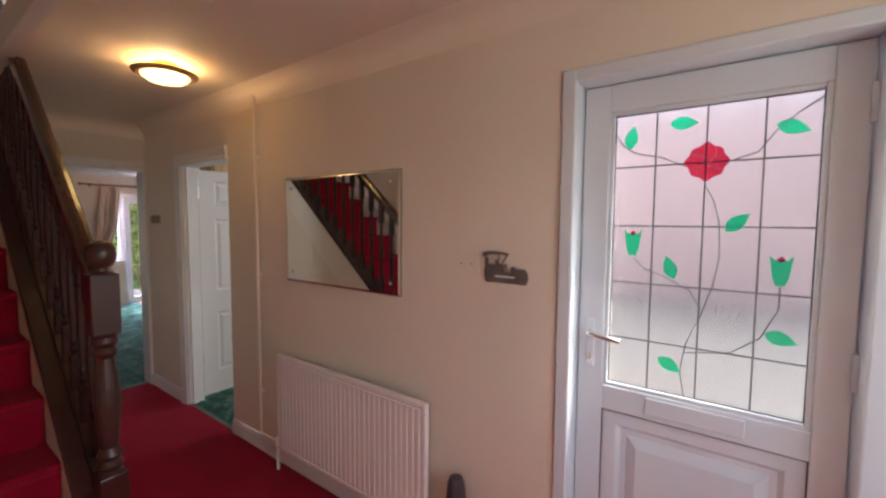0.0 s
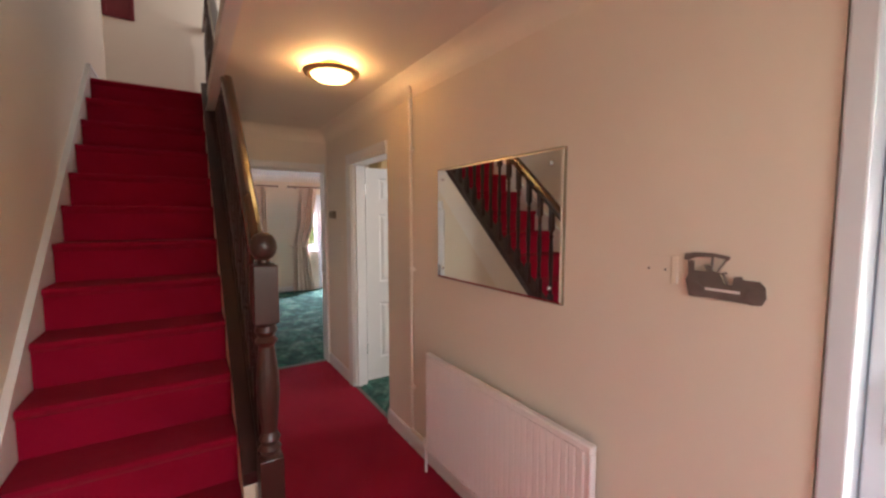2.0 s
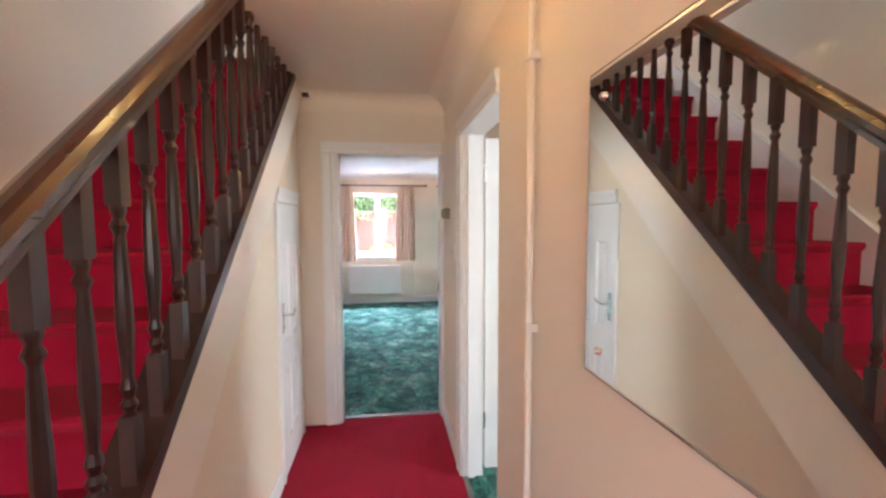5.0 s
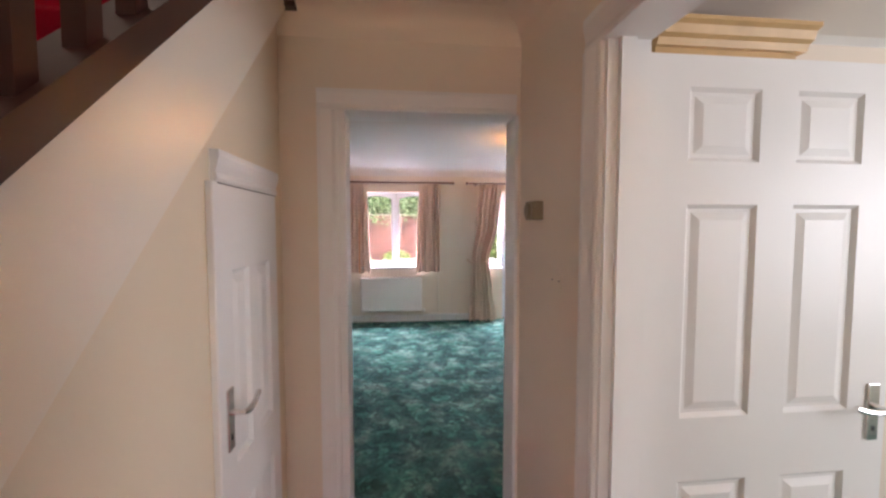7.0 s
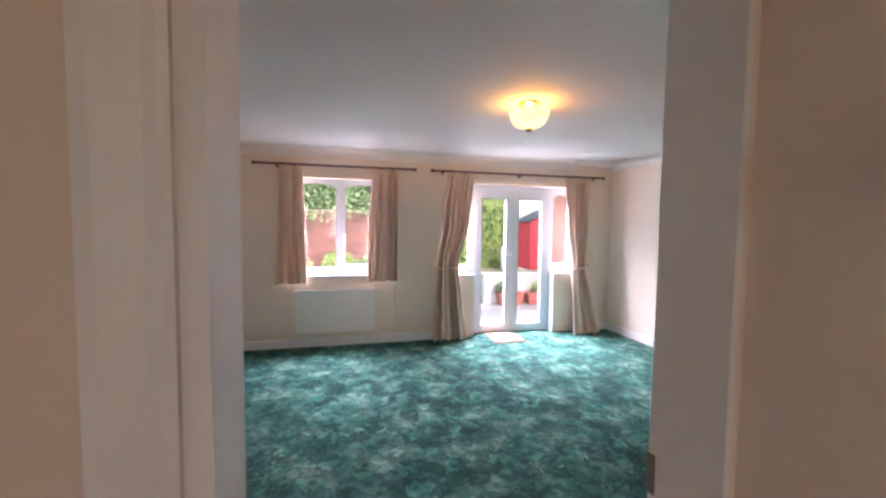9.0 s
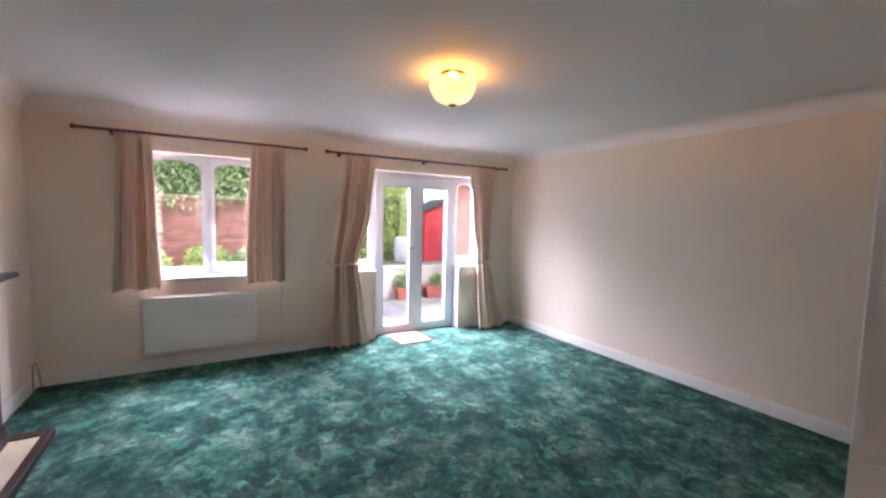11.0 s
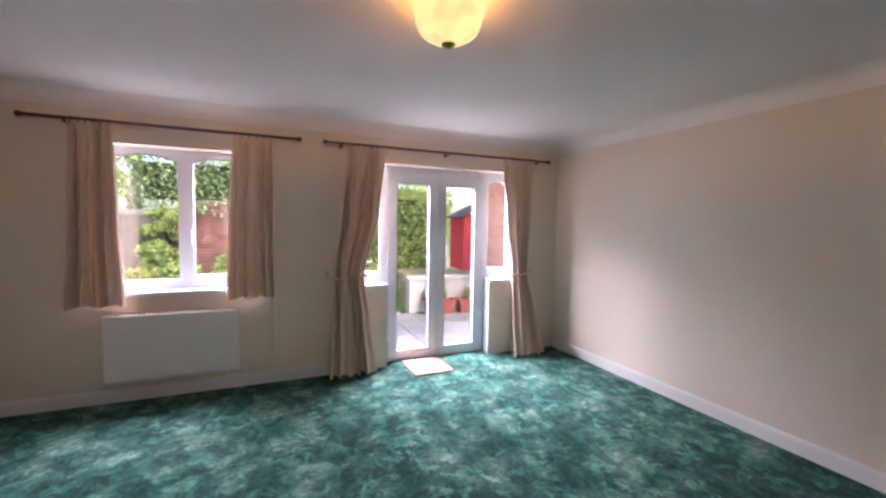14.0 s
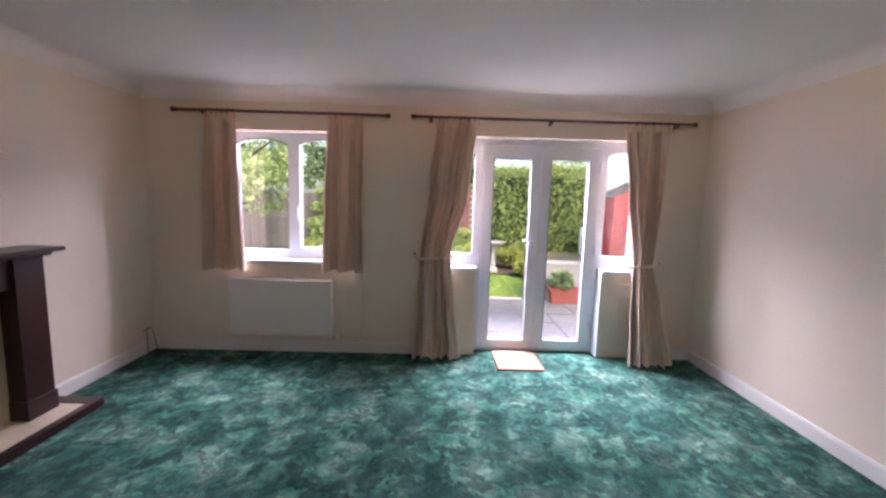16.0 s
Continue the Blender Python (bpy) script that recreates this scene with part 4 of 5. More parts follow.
def fluted_radiator(name, label, x0, x1, yw, z0, z1):
    """A pressed steel panel radiator on a wall that faces -y."""
    r = thing(name, label, "radiator")
    n = int((x1 - x0 - 0.05) / 0.035)
    pts = [(x0, yw - 0.055), (x0, yw - 0.082)]
    p = (x1 - x0 - 0.05) / n
    for i in range(n):
        a = x0 + 0.025 + i * p
        pts += [(a, yw - 0.082), (a + p * 0.2, yw - 0.0856), (a + p * 0.8, yw - 0.0856), (a + p, yw - 0.082)]
    pts += [(x1, yw - 0.082), (x1, yw - 0.055)]
    bm = bmesh.new()
    prism(bm, pts, "z", z0 + 0.03, z1 - 0.03)
    part("panel", bm, RADWHITE, r)
    part("edge_seam", boxes((x0 - 0.004, x1 + 0.004, yw - 0.086, yw - 0.052, z1 - 0.03, z1), (x0 - 0.004, x1 + 0.004, yw - 0.086, yw - 0.052, z0, z0 + 0.03), (x0 - 0.004, x0 + 0.012, yw - 0.084, yw - 0.053, z0 + 0.03, z1 - 0.03), (x1 - 0.012, x1 + 0.004, yw - 0.084, yw - 0.053, z0 + 0.03, z1 - 0.03), bevel=0.006), RADWHITE, r)
    for x in (x0 + 0.15, x1 - 0.18):
        part("wall_bracket", boxes((x, x + 0.03, yw - 0.054, yw, z0 + 0.06, z1 - 0.06)), RADWHITE, r)
    part("pipe_tail", tube(bmesh.new(), [(x0 - 0.03, yw - 0.066, 0.0), (x0 - 0.03, yw - 0.066, z0 + 0.03), (x0 + 0.01, yw - 0.066, z0 + 0.035)], 0.009, 8), RADWHITE, r)
    part("valve", lathe(bmesh.new(), [(0.012, 0), (0.02, 0.01), (0.02, 0.045), (0.012, 0.06)], 12, (x0 - 0.03, yw - 0.066, z0 + 0.0)), RADWHITE, r)


def living_radiator():
    y0, y1, z0, z1 = 0.172, 1.102, 0.178, 0.697
    r = thing("radiator", "plain white panel radiator under the window", "radiator")
    part("panel", boxes((LX0 + 0.06, LX0 + 0.10, y0, y1, z0, z1), bevel=0.012), RADWHITE, r)
    part("top_grille", boxes(*[(LX0 + 0.02, LX0 + 0.075, y0 + 0.02 + i * 0.03, y0 + 0.036 + i * 0.03, z1 - 0.005, z1 + 0.004) for i in range(30)]), RADWHITE, r)
    for y in (y0 + 0.004, y1 - 0.012):
        part("side_panel", boxes((LX0 + 0.015, LX0 + 0.06, y, y + 0.008, z0 + 0.02, z1 - 0.01)), RADWHITE, r)
    for y in (y0 + 0.15, y1 - 0.15):
        part("wall_bracket", boxes((LX0, LX0 + 0.06, y, y + 0.03, z0 + 0.06, z1 - 0.06)), RADWHITE, r)
    part("valve", lathe(bmesh.new(), [(0.012, 0), (0.02, 0.01), (0.02, 0.045), (0.012, 0.06)], 12, (LX0 + 0.06, y1 + 0.03, 0.15)), RADWHITE, r)
    p = thing("heating_pipe", "thin white painted heating pipe above the skirting", "pipe")
    part("pipe", tube(bmesh.new(), [(LX0 + 0.03, 1.36, 0.86), (LX0 + 0.03, 1.36, 0.14), (LX0 + 0.03, 1.34, 0.13), (LX0 + 0.03, 0.18, 0.13)], 0.009, 8), CREAMGLOSS, p)
    for y in (0.4, 1.0):
        part("pipe_clip", boxes((LX0, LX0 + 0.04, y, y + 0.014, 0.118, 0.142)), GLOSS, p)
    part("pipe_clip", boxes((LX0, LX0 + 0.04, 1.348, 1.372, 0.6, 0.614)), GLOSS, p)


def hall_pipe():
    p = thing("heating_pipe", "cream painted vertical heating pipe clipped to the wall", "pipe")
    x, y = -2.2, HY1 - 0.022
    part("pipe", tube(bmesh.new(), [(x, y, HC), (x, y, 0.145), (x + 0.02, y, 0.13), (-1.94, y, 0.13)], 0.011, 8), CREAM, p, smooth=True)
    for z in (0.42, 1.2, 1.96):
        part("pipe_clip", boxes((x - 0.018, x + 0.018, y - 0.014, HY1, z - 0.012, z + 0.012), bevel=0.004), CREAMGLOSS, p)


def hall_lamp():
    l = thing("ceiling_lamp", "lit shallow glass bowl ceiling lamp with brown rim", "lamp")
    l.matrix_basis = pose(-2.22, 0.78, 0)
    part("ceiling_plate", lathe(bmesh.new(), [(0.06, HC - 0.02), (0.06, HC)], 20), BRASS, l)
    part("stem", lathe(bmesh.new(), [(0.012, HC - 0.09), (0.012, HC - 0.02)], 10), BRASS, l)
    part("rim", lathe(bmesh.new(), [(0.118, HC - 0.062), (0.135, HC - 0.066), (0.152, HC - 0.056), (0.155, HC - 0.046), (0.145, HC - 0.042), (0.118, HC - 0.052), (0.118, HC - 0.062)], 36), RIMWOOD, l, "brown rim", True)
    part("bowl", lathe(bmesh.new(), [(0.117, HC - 0.058), (0.108, HC - 0.072), (0.085, HC - 0.088), (0.05, HC - 0.098), (0.0, HC - 0.102)], 36), HALLGLOW, l, "lit frosted glass bowl", True)


def living_lamp():
    l = thing("ceiling_lamp", "lit scalloped frosted glass ceiling lamp", "lamp")
    l.matrix_basis = pose(-6.33, 2.0, 0)
    part("ceiling_plate", lathe(bmesh.new(), [(0.075, LC - 0.018), (0.08, LC)], 24), BRASS, l)
    bm = bmesh.new()
    lathe(bm, [(0.148, LC - 0.062), (0.141, LC - 0.072), (0.136, LC - 0.10), (0.120, LC - 0.137), (0.090, LC - 0.164), (0.050, LC - 0.180), (0.02, LC - 0.184), (0.018, LC - 0.180), (0.047, LC - 0.175), (0.085, LC - 0.159), (0.115, LC - 0.134), (0.131, LC - 0.10), (0.136, LC - 0.072), (0.143, LC - 0.062)], 48, scallop=0.025, lobes=8)
    part("bowl", bm, LIVGLOW, l, "lit scalloped frosted glass bowl", True)
    part("finial", lathe(bmesh.new(), [(0.026, LC - 0.184), (0.03, LC - 0.19), (0.024, LC - 0.197), (0.01, LC - 0.202), (0.0, LC - 0.206)], 16), BRASS, l, "brass finial", True)
    part("stem", lathe(bmesh.new(), [(0.006, LC - 0.19), (0.006, LC)], 8), BRASS, l)


def car_silhouette():
    c = thing("car_wall_plaque", "dark metal cutout of a vintage open car on the wall", "wall decoration")
    x0, z0, w, h = -0.515, 1.30, 0.20, 0.135
    y0, y1 = HY1 - 0.012, HY1 - 0.008

    def pl(pts):
        return [(x0 + u * w, z0 + v * h) for u, v in pts]
    bm = bmesh.new()
    prism(bm, pl([(0.08, 0.07), (0.03, 0.40), (0.06, 0.52), (0.05, 0.82), (0.13, 0.82), (0.14, 0.62), (0.30, 0.62), (0.27, 0.74), (0.33, 0.76), (0.38, 0.64), (0.45, 0.62), (0.52, 0.40), (0.62, 0.40), (0.64, 0.56), (0.72, 0.58), (0.74, 0.52), (0.92, 0.52), (0.985, 0.42), (1.0, 0.22), (0.96, 0.08), (0.86, 0.06), (0.80, 0.07), (0.30, 0.08), (0.2, 0.07)]), "y", y0, y1)
    part("body", bm, DARKMETAL, c)
    part("hood", prism(bmesh.new(), pl([(0.0, 0.83), (0.0, 0.96), (0.15, 1.0), (0.38, 1.0), (0.58, 0.95), (0.57, 0.88), (0.4, 0.92), (0.16, 0.90), (0.05, 0.82)]), "y", y0, y1), DARKMETAL, c)
    for a, b in (((0.36, 0.64), (0.37, 0.93)), ((0.44, 0.64), (0.55, 0.9)), ((0.46, 0.60), (0.55, 0.62)), ((0.50, 0.60), (0.57, 0.40))):
        p, q = pl([a, b])
        part("strut", tube(bmesh.new(), [(p[0], y0 + 0.002, p[1]), (q[0], y0 + 0.002, q[1])], 0.003, 6), DARKMETAL, c)
    for u in (0.17, 0.87):
        q = pl([(u, 0.22)])[0]
        ob = part("wheel", lathe(bmesh.new(), [(0.021, 0.0), (0.021, 0.003), (0.016, 0.004), (0.0, 0.004)], 20), DARKMETAL, c)
        ob.matrix_basis = pose(q[0], y0 + 0.001, q[1], 90, 0, 0)
    part("running_board", boxes((x0 + 0.3 * w, x0 + 0.72 * w, y0 - 0.003, y0, z0 + 0.24 * h, z0 + 0.29 * h)), GLOSS, c)
    part("spacer", boxes((x0 + 0.4 * w, x0 + 0.6 * w, y1, HY1, z0 + 0.2 * h, z0 + 0.35 * h)), DARKMETAL, c)


def plate(name, label, x, z, w, h, screws, depth=0.006):
    s = thing(name, label, "switch")
    part("face", boxes((x - w / 2, x + w / 2, HY1 - depth, HY1, z - h / 2, z + h / 2), bevel=min(0.003, depth * 0.4)), CREAM, s)
    for dx in screws:
        part("screw", lathe(bmesh.new(), [(0.0035, 0), (0.0035, 0.002)], 8), DARKMETAL, s).matrix_basis = pose(x + dx, HY1 - depth + 0.0005, z, 90, 0, 0)


wall_mirror()
fluted_radiator("radiator", "white fluted panel radiator below the mirror", -1.905, -0.76, HY1, 0.15, 0.745)
hall_pipe()
hall_lamp()
living_lamp()
car_silhouette()
plate("blank_plate", "cream painted blanking plate with two dark screws", -0.60, 1.375, 0.082, 0.085, (-0.026, 0.026), 0.0025)
plate("light_switch", "narrow white light switch", -0.545, 1.378, 0.018, 0.085, ())
plate("blank_plate", "cream painted blanking plate with two screws", -3.66, 1.31, 0.086, 0.086, (-0.03, 0.03), 0.004)

th = thing("thermostat", "beige room thermostat box with round dial", "thermostat")
part("case", boxes((-3.893, -3.797, HY1 - 0.042, HY1, 1.52, 1.592), bevel=0.005), BEIGEPLASTIC, th)
part("dial", lathe(bmesh.new(), [(0.03, 0), (0.03, 0.004), (0.026, 0.010), (0.0, 0.010)], 24), BEIGEPLASTIC, th, "round dial").matrix_basis = pose(-3.852, HY1 - 0.041, 1.556, 90, 0, 0)

# unidentified dark grey object, built as a plain round-topped cylinder
dk = thing("grey_cylinder", "dark grey rounded upright cylinder standing beside the radiator", "roll")
part("roll", lathe(bmesh.new(), [(0.036, 0.0), (0.04, 0.01), (0.041, 0.40), (0.038, 0.44), (0.028, 0.465), (0.0, 0.475)], 18, (-0.60, 1.22, 0)), GREYPLASTIC, dk, smooth=True)
part("band", lathe(bmesh.new(), [(0.042, 0.36), (0.0425, 0.375), (0.042, 0.39)], 18, (-0.60, 1.22, 0)), BLACK, dk)

pf = thing("picture", "dark red framed picture hung high on the landing wall", "picture")
part("frame", boxes((-5.0, -4.97, -0.545, -0.30, 3.44, 3.475), (-5.0, -4.97, -0.545, -0.51, 3.475, 3.80), (-5.0, -4.97, -0.335, -0.30, 3.475, 3.80), (-5.0, -4.97, -0.545, -0.30, 3.80, 3.835), bevel=0.005), REDPAINT, pf)
part("print", boxes((-4.998, -4.985, -0.51, -0.335, 3.475, 3.80)), REDPAINT, pf)

# ---- kitchen things ----
kc = thing("wall_cabinet", "light oak kitchen wall cabinet with moulded cornice", "cabinet")
part("body", boxes((-4.155, -3.85, 1.75, 2.36, 1.50, 2.20)), PINE, kc)
dr = part("door", boxes((-3.849, -3.83, 1.765, 2.345, 1.51, 2.16), bevel=0.004), PINE, kc)
part("door_panel", boxes((-3.83, -3.824, 1.835, 2.275, 1.58, 2.09), bevel=0.003), PINE, dr)
part("cornice", prism(bmesh.new(), [(-4.155, 2.2), (-3.83, 2.2), (-3.82, 2.225), (-3.80, 2.235), (-3.79, 2.265), (-3.77, 2.275), (-3.77, 2.29), (-4.155, 2.29)], "y", 1.74, 2.39), PINE, kc)
moulding("cove_kitchen", [(-4.16 + u, 2.38 + v) for u, v in COVE], "y", HY1 + 0.12, 4.4, GLOSS)


# ---- curtains ----
def pole(name, y0, y1, z, mids):
    p = thing(name, "dark stained wooden curtain pole with end knobs", "curtain pole", "curtain poles")
    x = LX0 + 0.085
    bm = bmesh.new()
    tube(bm, [(x, y0 + 0.02, z), (x, y1 - 0.02, z)], 0.0125, 12)
    part("rod", bm, POLE, p, smooth=True)
    for y, d in ((y0 + 0.02, -1), (y1 - 0.02, 1)):
        ob = part("finial", lathe(bmesh.new(), [(0.0125, 0), (0.018, 0.004), (0.018, 0.01), (0.014, 0.014), (0.021, 0.024), (0.021, 0.034), (0.012, 0.042), (0.0, 0.044)], 14), POLE, p, smooth=True)
        ob.matrix_basis = pose(x, y, z, -90 * d, 0, 0)
    for y in mids:
        part("bracket", boxes((LX0, x, y - 0.008, y + 0.008, z - 0.028, z - 0.012), (LX0, LX0 + 0.008, y - 0.014, y + 0.014, z - 0.034, z + 0.006), bevel=0.002), POLE, p)


def rings(parent, ys, z):
    x = LX0 + 0.085
    for y in ys:
        bm = bmesh.new()
        n, r, q = 16, 0.021, 0.0035
        tube(bm, [(x + r * math.cos(2 * math.pi * i / n), y + 0.002 * math.sin(2 * math.pi * i / n), z - 0.006 + r * math.sin(2 * math.pi * i / n)) for i in range(n + 1)], q, 6)
        part("ring", bm, POLE, parent)


def cloth(widths, folds, depth, z0, z1, seed, x_at=0.085, n=150, m=26, kick=0.0, knee=0.9):
    """A gathered curtain: widths gives (height, left, right) from top to bottom."""
    rnd = random.Random(seed)
    ph = [rnd.uniform(-0.5, 0.5) for _ in range(8)]
    bm = bmesh.new()
    faces = []
    for side in (0, 1):
        grid = []
        for j in range(m + 1):
            z = z1 + (z0 - z1) * j / m
            for (za, la, ra), (zb, lb, rb) in zip(widths, widths[1:]):
                if zb <= z <= za:
                    f = (za - z) / (za - zb)
                    f = f * f * (3 - 2 * f)
                    l, r = la + (lb - la) * f, ra + (rb - ra) * f
                    break
            row = []
            squeeze = min(1.3, max(0.55, (widths[0][2] - widths[0][1]) / (r - l)))
            for i in range(n + 1):
                u = i / n
                wob = 0.45 * math.sin(2.3 * u * 4 + ph[0] * 6) + 0.25 * math.sin(4.1 * u * 4 + ph[1] * 6) + 0.18 * math.sin(j * 0.12 + u * 5 + ph[2])
                a = 2 * math.pi * folds * u + wob
                d = depth * (0.55 + 0.45 * math.sin(3.1 * u * 4 + ph[3] * 4)) * (0.45 + 0.55 * min(1, j / 5)) / squeeze ** 0.3
                x = LX0 + x_at + kick * max(0.0, 1 - z / knee) + d * math.sin(a) + 0.3 * d * math.sin(2 * a + 0.6)
                y = l + (r - l) * (u + 0.12 / folds * math.cos(a))
                zz = z - (0.012 * math.sin(a * 0.5 + ph[4]) if j == m else 0)
                row.append(bm.verts.new((x - 0.003 * side, y, zz)))
            grid.append(row)
        for j in range(m):
            for i in range(n):
                faces.append(bm.faces.new((grid[j][i], grid[j][i + 1], grid[j + 1][i + 1], grid[j + 1][i])))
    return bm


def curtain(label, widths, folds, depth, z0, seed, tie=None, top=2.135, kick=0.0):
    c = thing("curtain", label, "curtain", "living room curtains")
    part("cloth", cloth(widths, folds, depth, z0, top, seed, kick=kick), CURTAIN, c, smooth=True)
    l, r = widths[0][1], widths[0][2]
    part("heading", cloth([(top + 0.002, l - 0.002, r + 0.002), (top - 0.07, l - 0.002, r + 0.002)], folds * 2, 0.012, top - 0.07, top + 0.002, seed + 5, 0.095, 90, 4), CURTAIN, c, "gathered heading tape", True)
    rings(c, [l + (r - l) * (i + 0.5) / 6 for i in range(6)], 2.146)
    if tie:
        y0, y1, z, hook = tie
        x = LX0 + 0.085
        bm = bmesh.new()
        loop = []
        for i in range(25):
            a = 2 * math.pi * i / 24
            loop.append((x + 0.06 * math.cos(a), (y0 + y1) / 2 + (y1 - y0) / 2 * math.sin(a), z + 0.012 * math.sin(a)))
        for s in (-0.007, 0.0, 0.007):
            tube(bm, [(p[0], p[1], p[2] + s) for p in loop], 0.005, 6)
        part("tieback", bm, CURTAIN, c, "cloth tie-back", True)
        end = y0 if abs(hook - y0) < abs(hook - y1) else y1
        part("tieback_cord", tube(bmesh.new(), [(x, end, z), (LX0 + 0.03, (end + hook) / 2, z + 0.012), (LX0 + 0.004, hook, z + 0.02)], 0.006, 6), CURTAIN, c)
        part("hook", boxes((LX0, LX0 + 0.025, hook - 0.008, hook + 0.008, z + 0.01, z + 0.035), bevel=0.003), BRASS, c)


pole("curtain_pole", -0.235, 1.582, 2.146, (0.0, 1.32))
pole("curtain_pole", 1.806, 4.235, 2.146, (1.95, 3.0, 4.1))
curtain("short beige-pink window curtain drawn open", [(2.14, 0.02, 0.29), (1.4, -0.01, 0.31), (0.77, -0.045, 0.335)], 4.5, 0.05, 0.775, 3)
curtain("short beige-pink window curtain drawn open", [(2.14, 1.06, 1.39), (1.4, 1.02, 1.395), (0.77, 1.0, 1.40)], 5.5, 0.045, 0.78, 7)
curtain("long beige-pink door curtain held by a tie-back", [(2.14, 2.0, 2.365), (1.55, 1.945, 2.31), (0.93, 1.875, 2.165), (0.5, 1.85, 2.22), (0.02, 1.82, 2.28)], 5.5, 0.058, 0.02, 11, (1.85, 2.185, 0.93, 1.83), kick=0.07)
curtain("long beige-pink door curtain held by a tie-back", [(2.14, 3.63, 4.04), (1.55, 3.70, 4.03), (0.90, 3.79, 4.0), (0.5, 3.77, 4.08), (0.02, 3.755, 4.175)], 5.5, 0.058, 0.02, 17, (3.775, 4.015, 0.90, 4.08), kick=0.14)

# turned strip of lining, its backlit glow given by colour
lining = cloth([(1.80, 0.165, 0.172), (1.4, 0.155, 0.178), (0.80, 0.148, 0.182)], 0.6, 0.006, 0.80, 1.80, 23, 0.152, 12, 10)
part("lining", lining, BACKLIT_LINING, next(o for o in bpy.data.objects if o.name == "curtain"), "strip of curtain lining coloured orange as if backlit", True)
living_radiator()

# ---- living room things ----
dm = thing("doormat", "small peach coloured rectangular doormat on the carpet", "mat")
part("mat_cloth", boxes((-8.72, -8.285, 2.585, 2.985, 0.0, 0.012), bevel=0.004), MATCLOTH, dm)
part("edging", boxes((-8.724, -8.72, 2.585, 2.985, 0.0, 0.014), (-8.285, -8.281, 2.585, 2.985, 0.0, 0.014), (-8.724, -8.281, 2.581, 2.585, 0.0, 0.014), (-8.724, -8.281, 2.985, 2.989, 0.0, 0.014)), TERRACOTTA, dm)


def fireplace():
    f = thing("fireplace", "dark mahogany fire surround with cream marble back and hearth", "fireplace")
    y = LY0
    xr, xl = -7.465, -6.06
    part("mantel_shelf", boxes((xr - 0.055, xl + 0.055, y, y + 0.26, 1.065, 1.092), bevel=0.006), MAHOGANY, f)
    part("shelf_moulding", boxes((xr - 0.02, xl + 0.02, y, y + 0.205, 1.04, 1.064), bevel=0.005), MAHOGANY, f)
    part("frieze", boxes((xr + 0.181, xl - 0.181, y, y + 0.14, 0.86, 1.04), bevel=0.004), MAHOGANY, f)
    for a in (xr, xl - 0.18):
        leg = part("leg", boxes((a, a + 0.18, y, y + 0.165, 0.05, 1.04), bevel=0.004), MAHOGANY, f)
        part("plinth", boxes((a - 0.008, a + 0.188, y, y + 0.175, 0.05, 0.17), bevel=0.004), MAHOGANY, leg)
    part("back_panel", boxes((xr + 0.181, xr + 0.40, y, y + 0.06, 0.05, 0.86), (xl - 0.40, xl - 0.181, y, y + 0.06, 0.05, 0.86), (xr + 0.40, xl - 0.40, y, y + 0.06, 0.64, 0.86)), MARBLE, f, "cream marble back panel")
    part("hearth_rim", boxes((xr - 0.13, xl + 0.13, y + 0.315, y + 0.365, 0.0, 0.055), (xr - 0.13, xr - 0.04, y, y + 0.315, 0.0, 0.055), (xl + 0.04, xl + 0.13, y, y + 0.315, 0.0, 0.055), bevel=0.005), MAHOGANY, f, "mahogany hearth edging")
    part("hearth_slab", boxes((xr - 0.04, xl + 0.04, y, y + 0.315, 0.0, 0.05)), MARBLE, f, "cream marble hearth slab")
    g = thing("gas_fire", "brass trimmed black fire on the hearth", "fire")
    a, b = xr + 0.41, xl - 0.41
    part("firebox", boxes((a, b, y + 0.002, y + 0.05, 0.05, 0.64)), BLACK, g)
    part("brass_trim", boxes((a - 0.03, a, y + 0.06, y + 0.09, 0.05, 0.66), (b, b + 0.03, y + 0.06, y + 0.09, 0.05, 0.66), (a, b, y + 0.06, y + 0.09, 0.63, 0.66), bevel=0.006), BRASS, g)
    part("fret", boxes((a - 0.02, b + 0.02, y + 0.13, y + 0.16, 0.05, 0.2), bevel=0.012), BRASS, g)


fireplace()
cb = thing("loose_cable", "loose thin brown cable sprouting from the corner", "cable")
part("cable", tube(bmesh.new(), [(-8.50, -0.545, 0.0), (-8.50, -0.545, 0.10), (-8.49, -0.54, 0.20), (-8.50, -0.535, 0.235), (-8.53, -0.53, 0.23), (-8.56, -0.525, 0.15), (-8.575, -0.52, 0.06), (-8.58, -0.515, 0.006)], 0.0045, 6), BEIGEPLASTIC, cb)
part("cable", tube(bmesh.new(), [(-8.50, -0.535, 0.235), (-8.47, -0.535, 0.225), (-8.44, -0.54, 0.228)], 0.0045, 6), BEIGEPLASTIC, cb)


# ---- garden ----
GZ = -0.15
struct("ground", boxes((-400, 400, -400, 400, GZ - 0.4, GZ - 0.03)), GROUND, "garden ground")


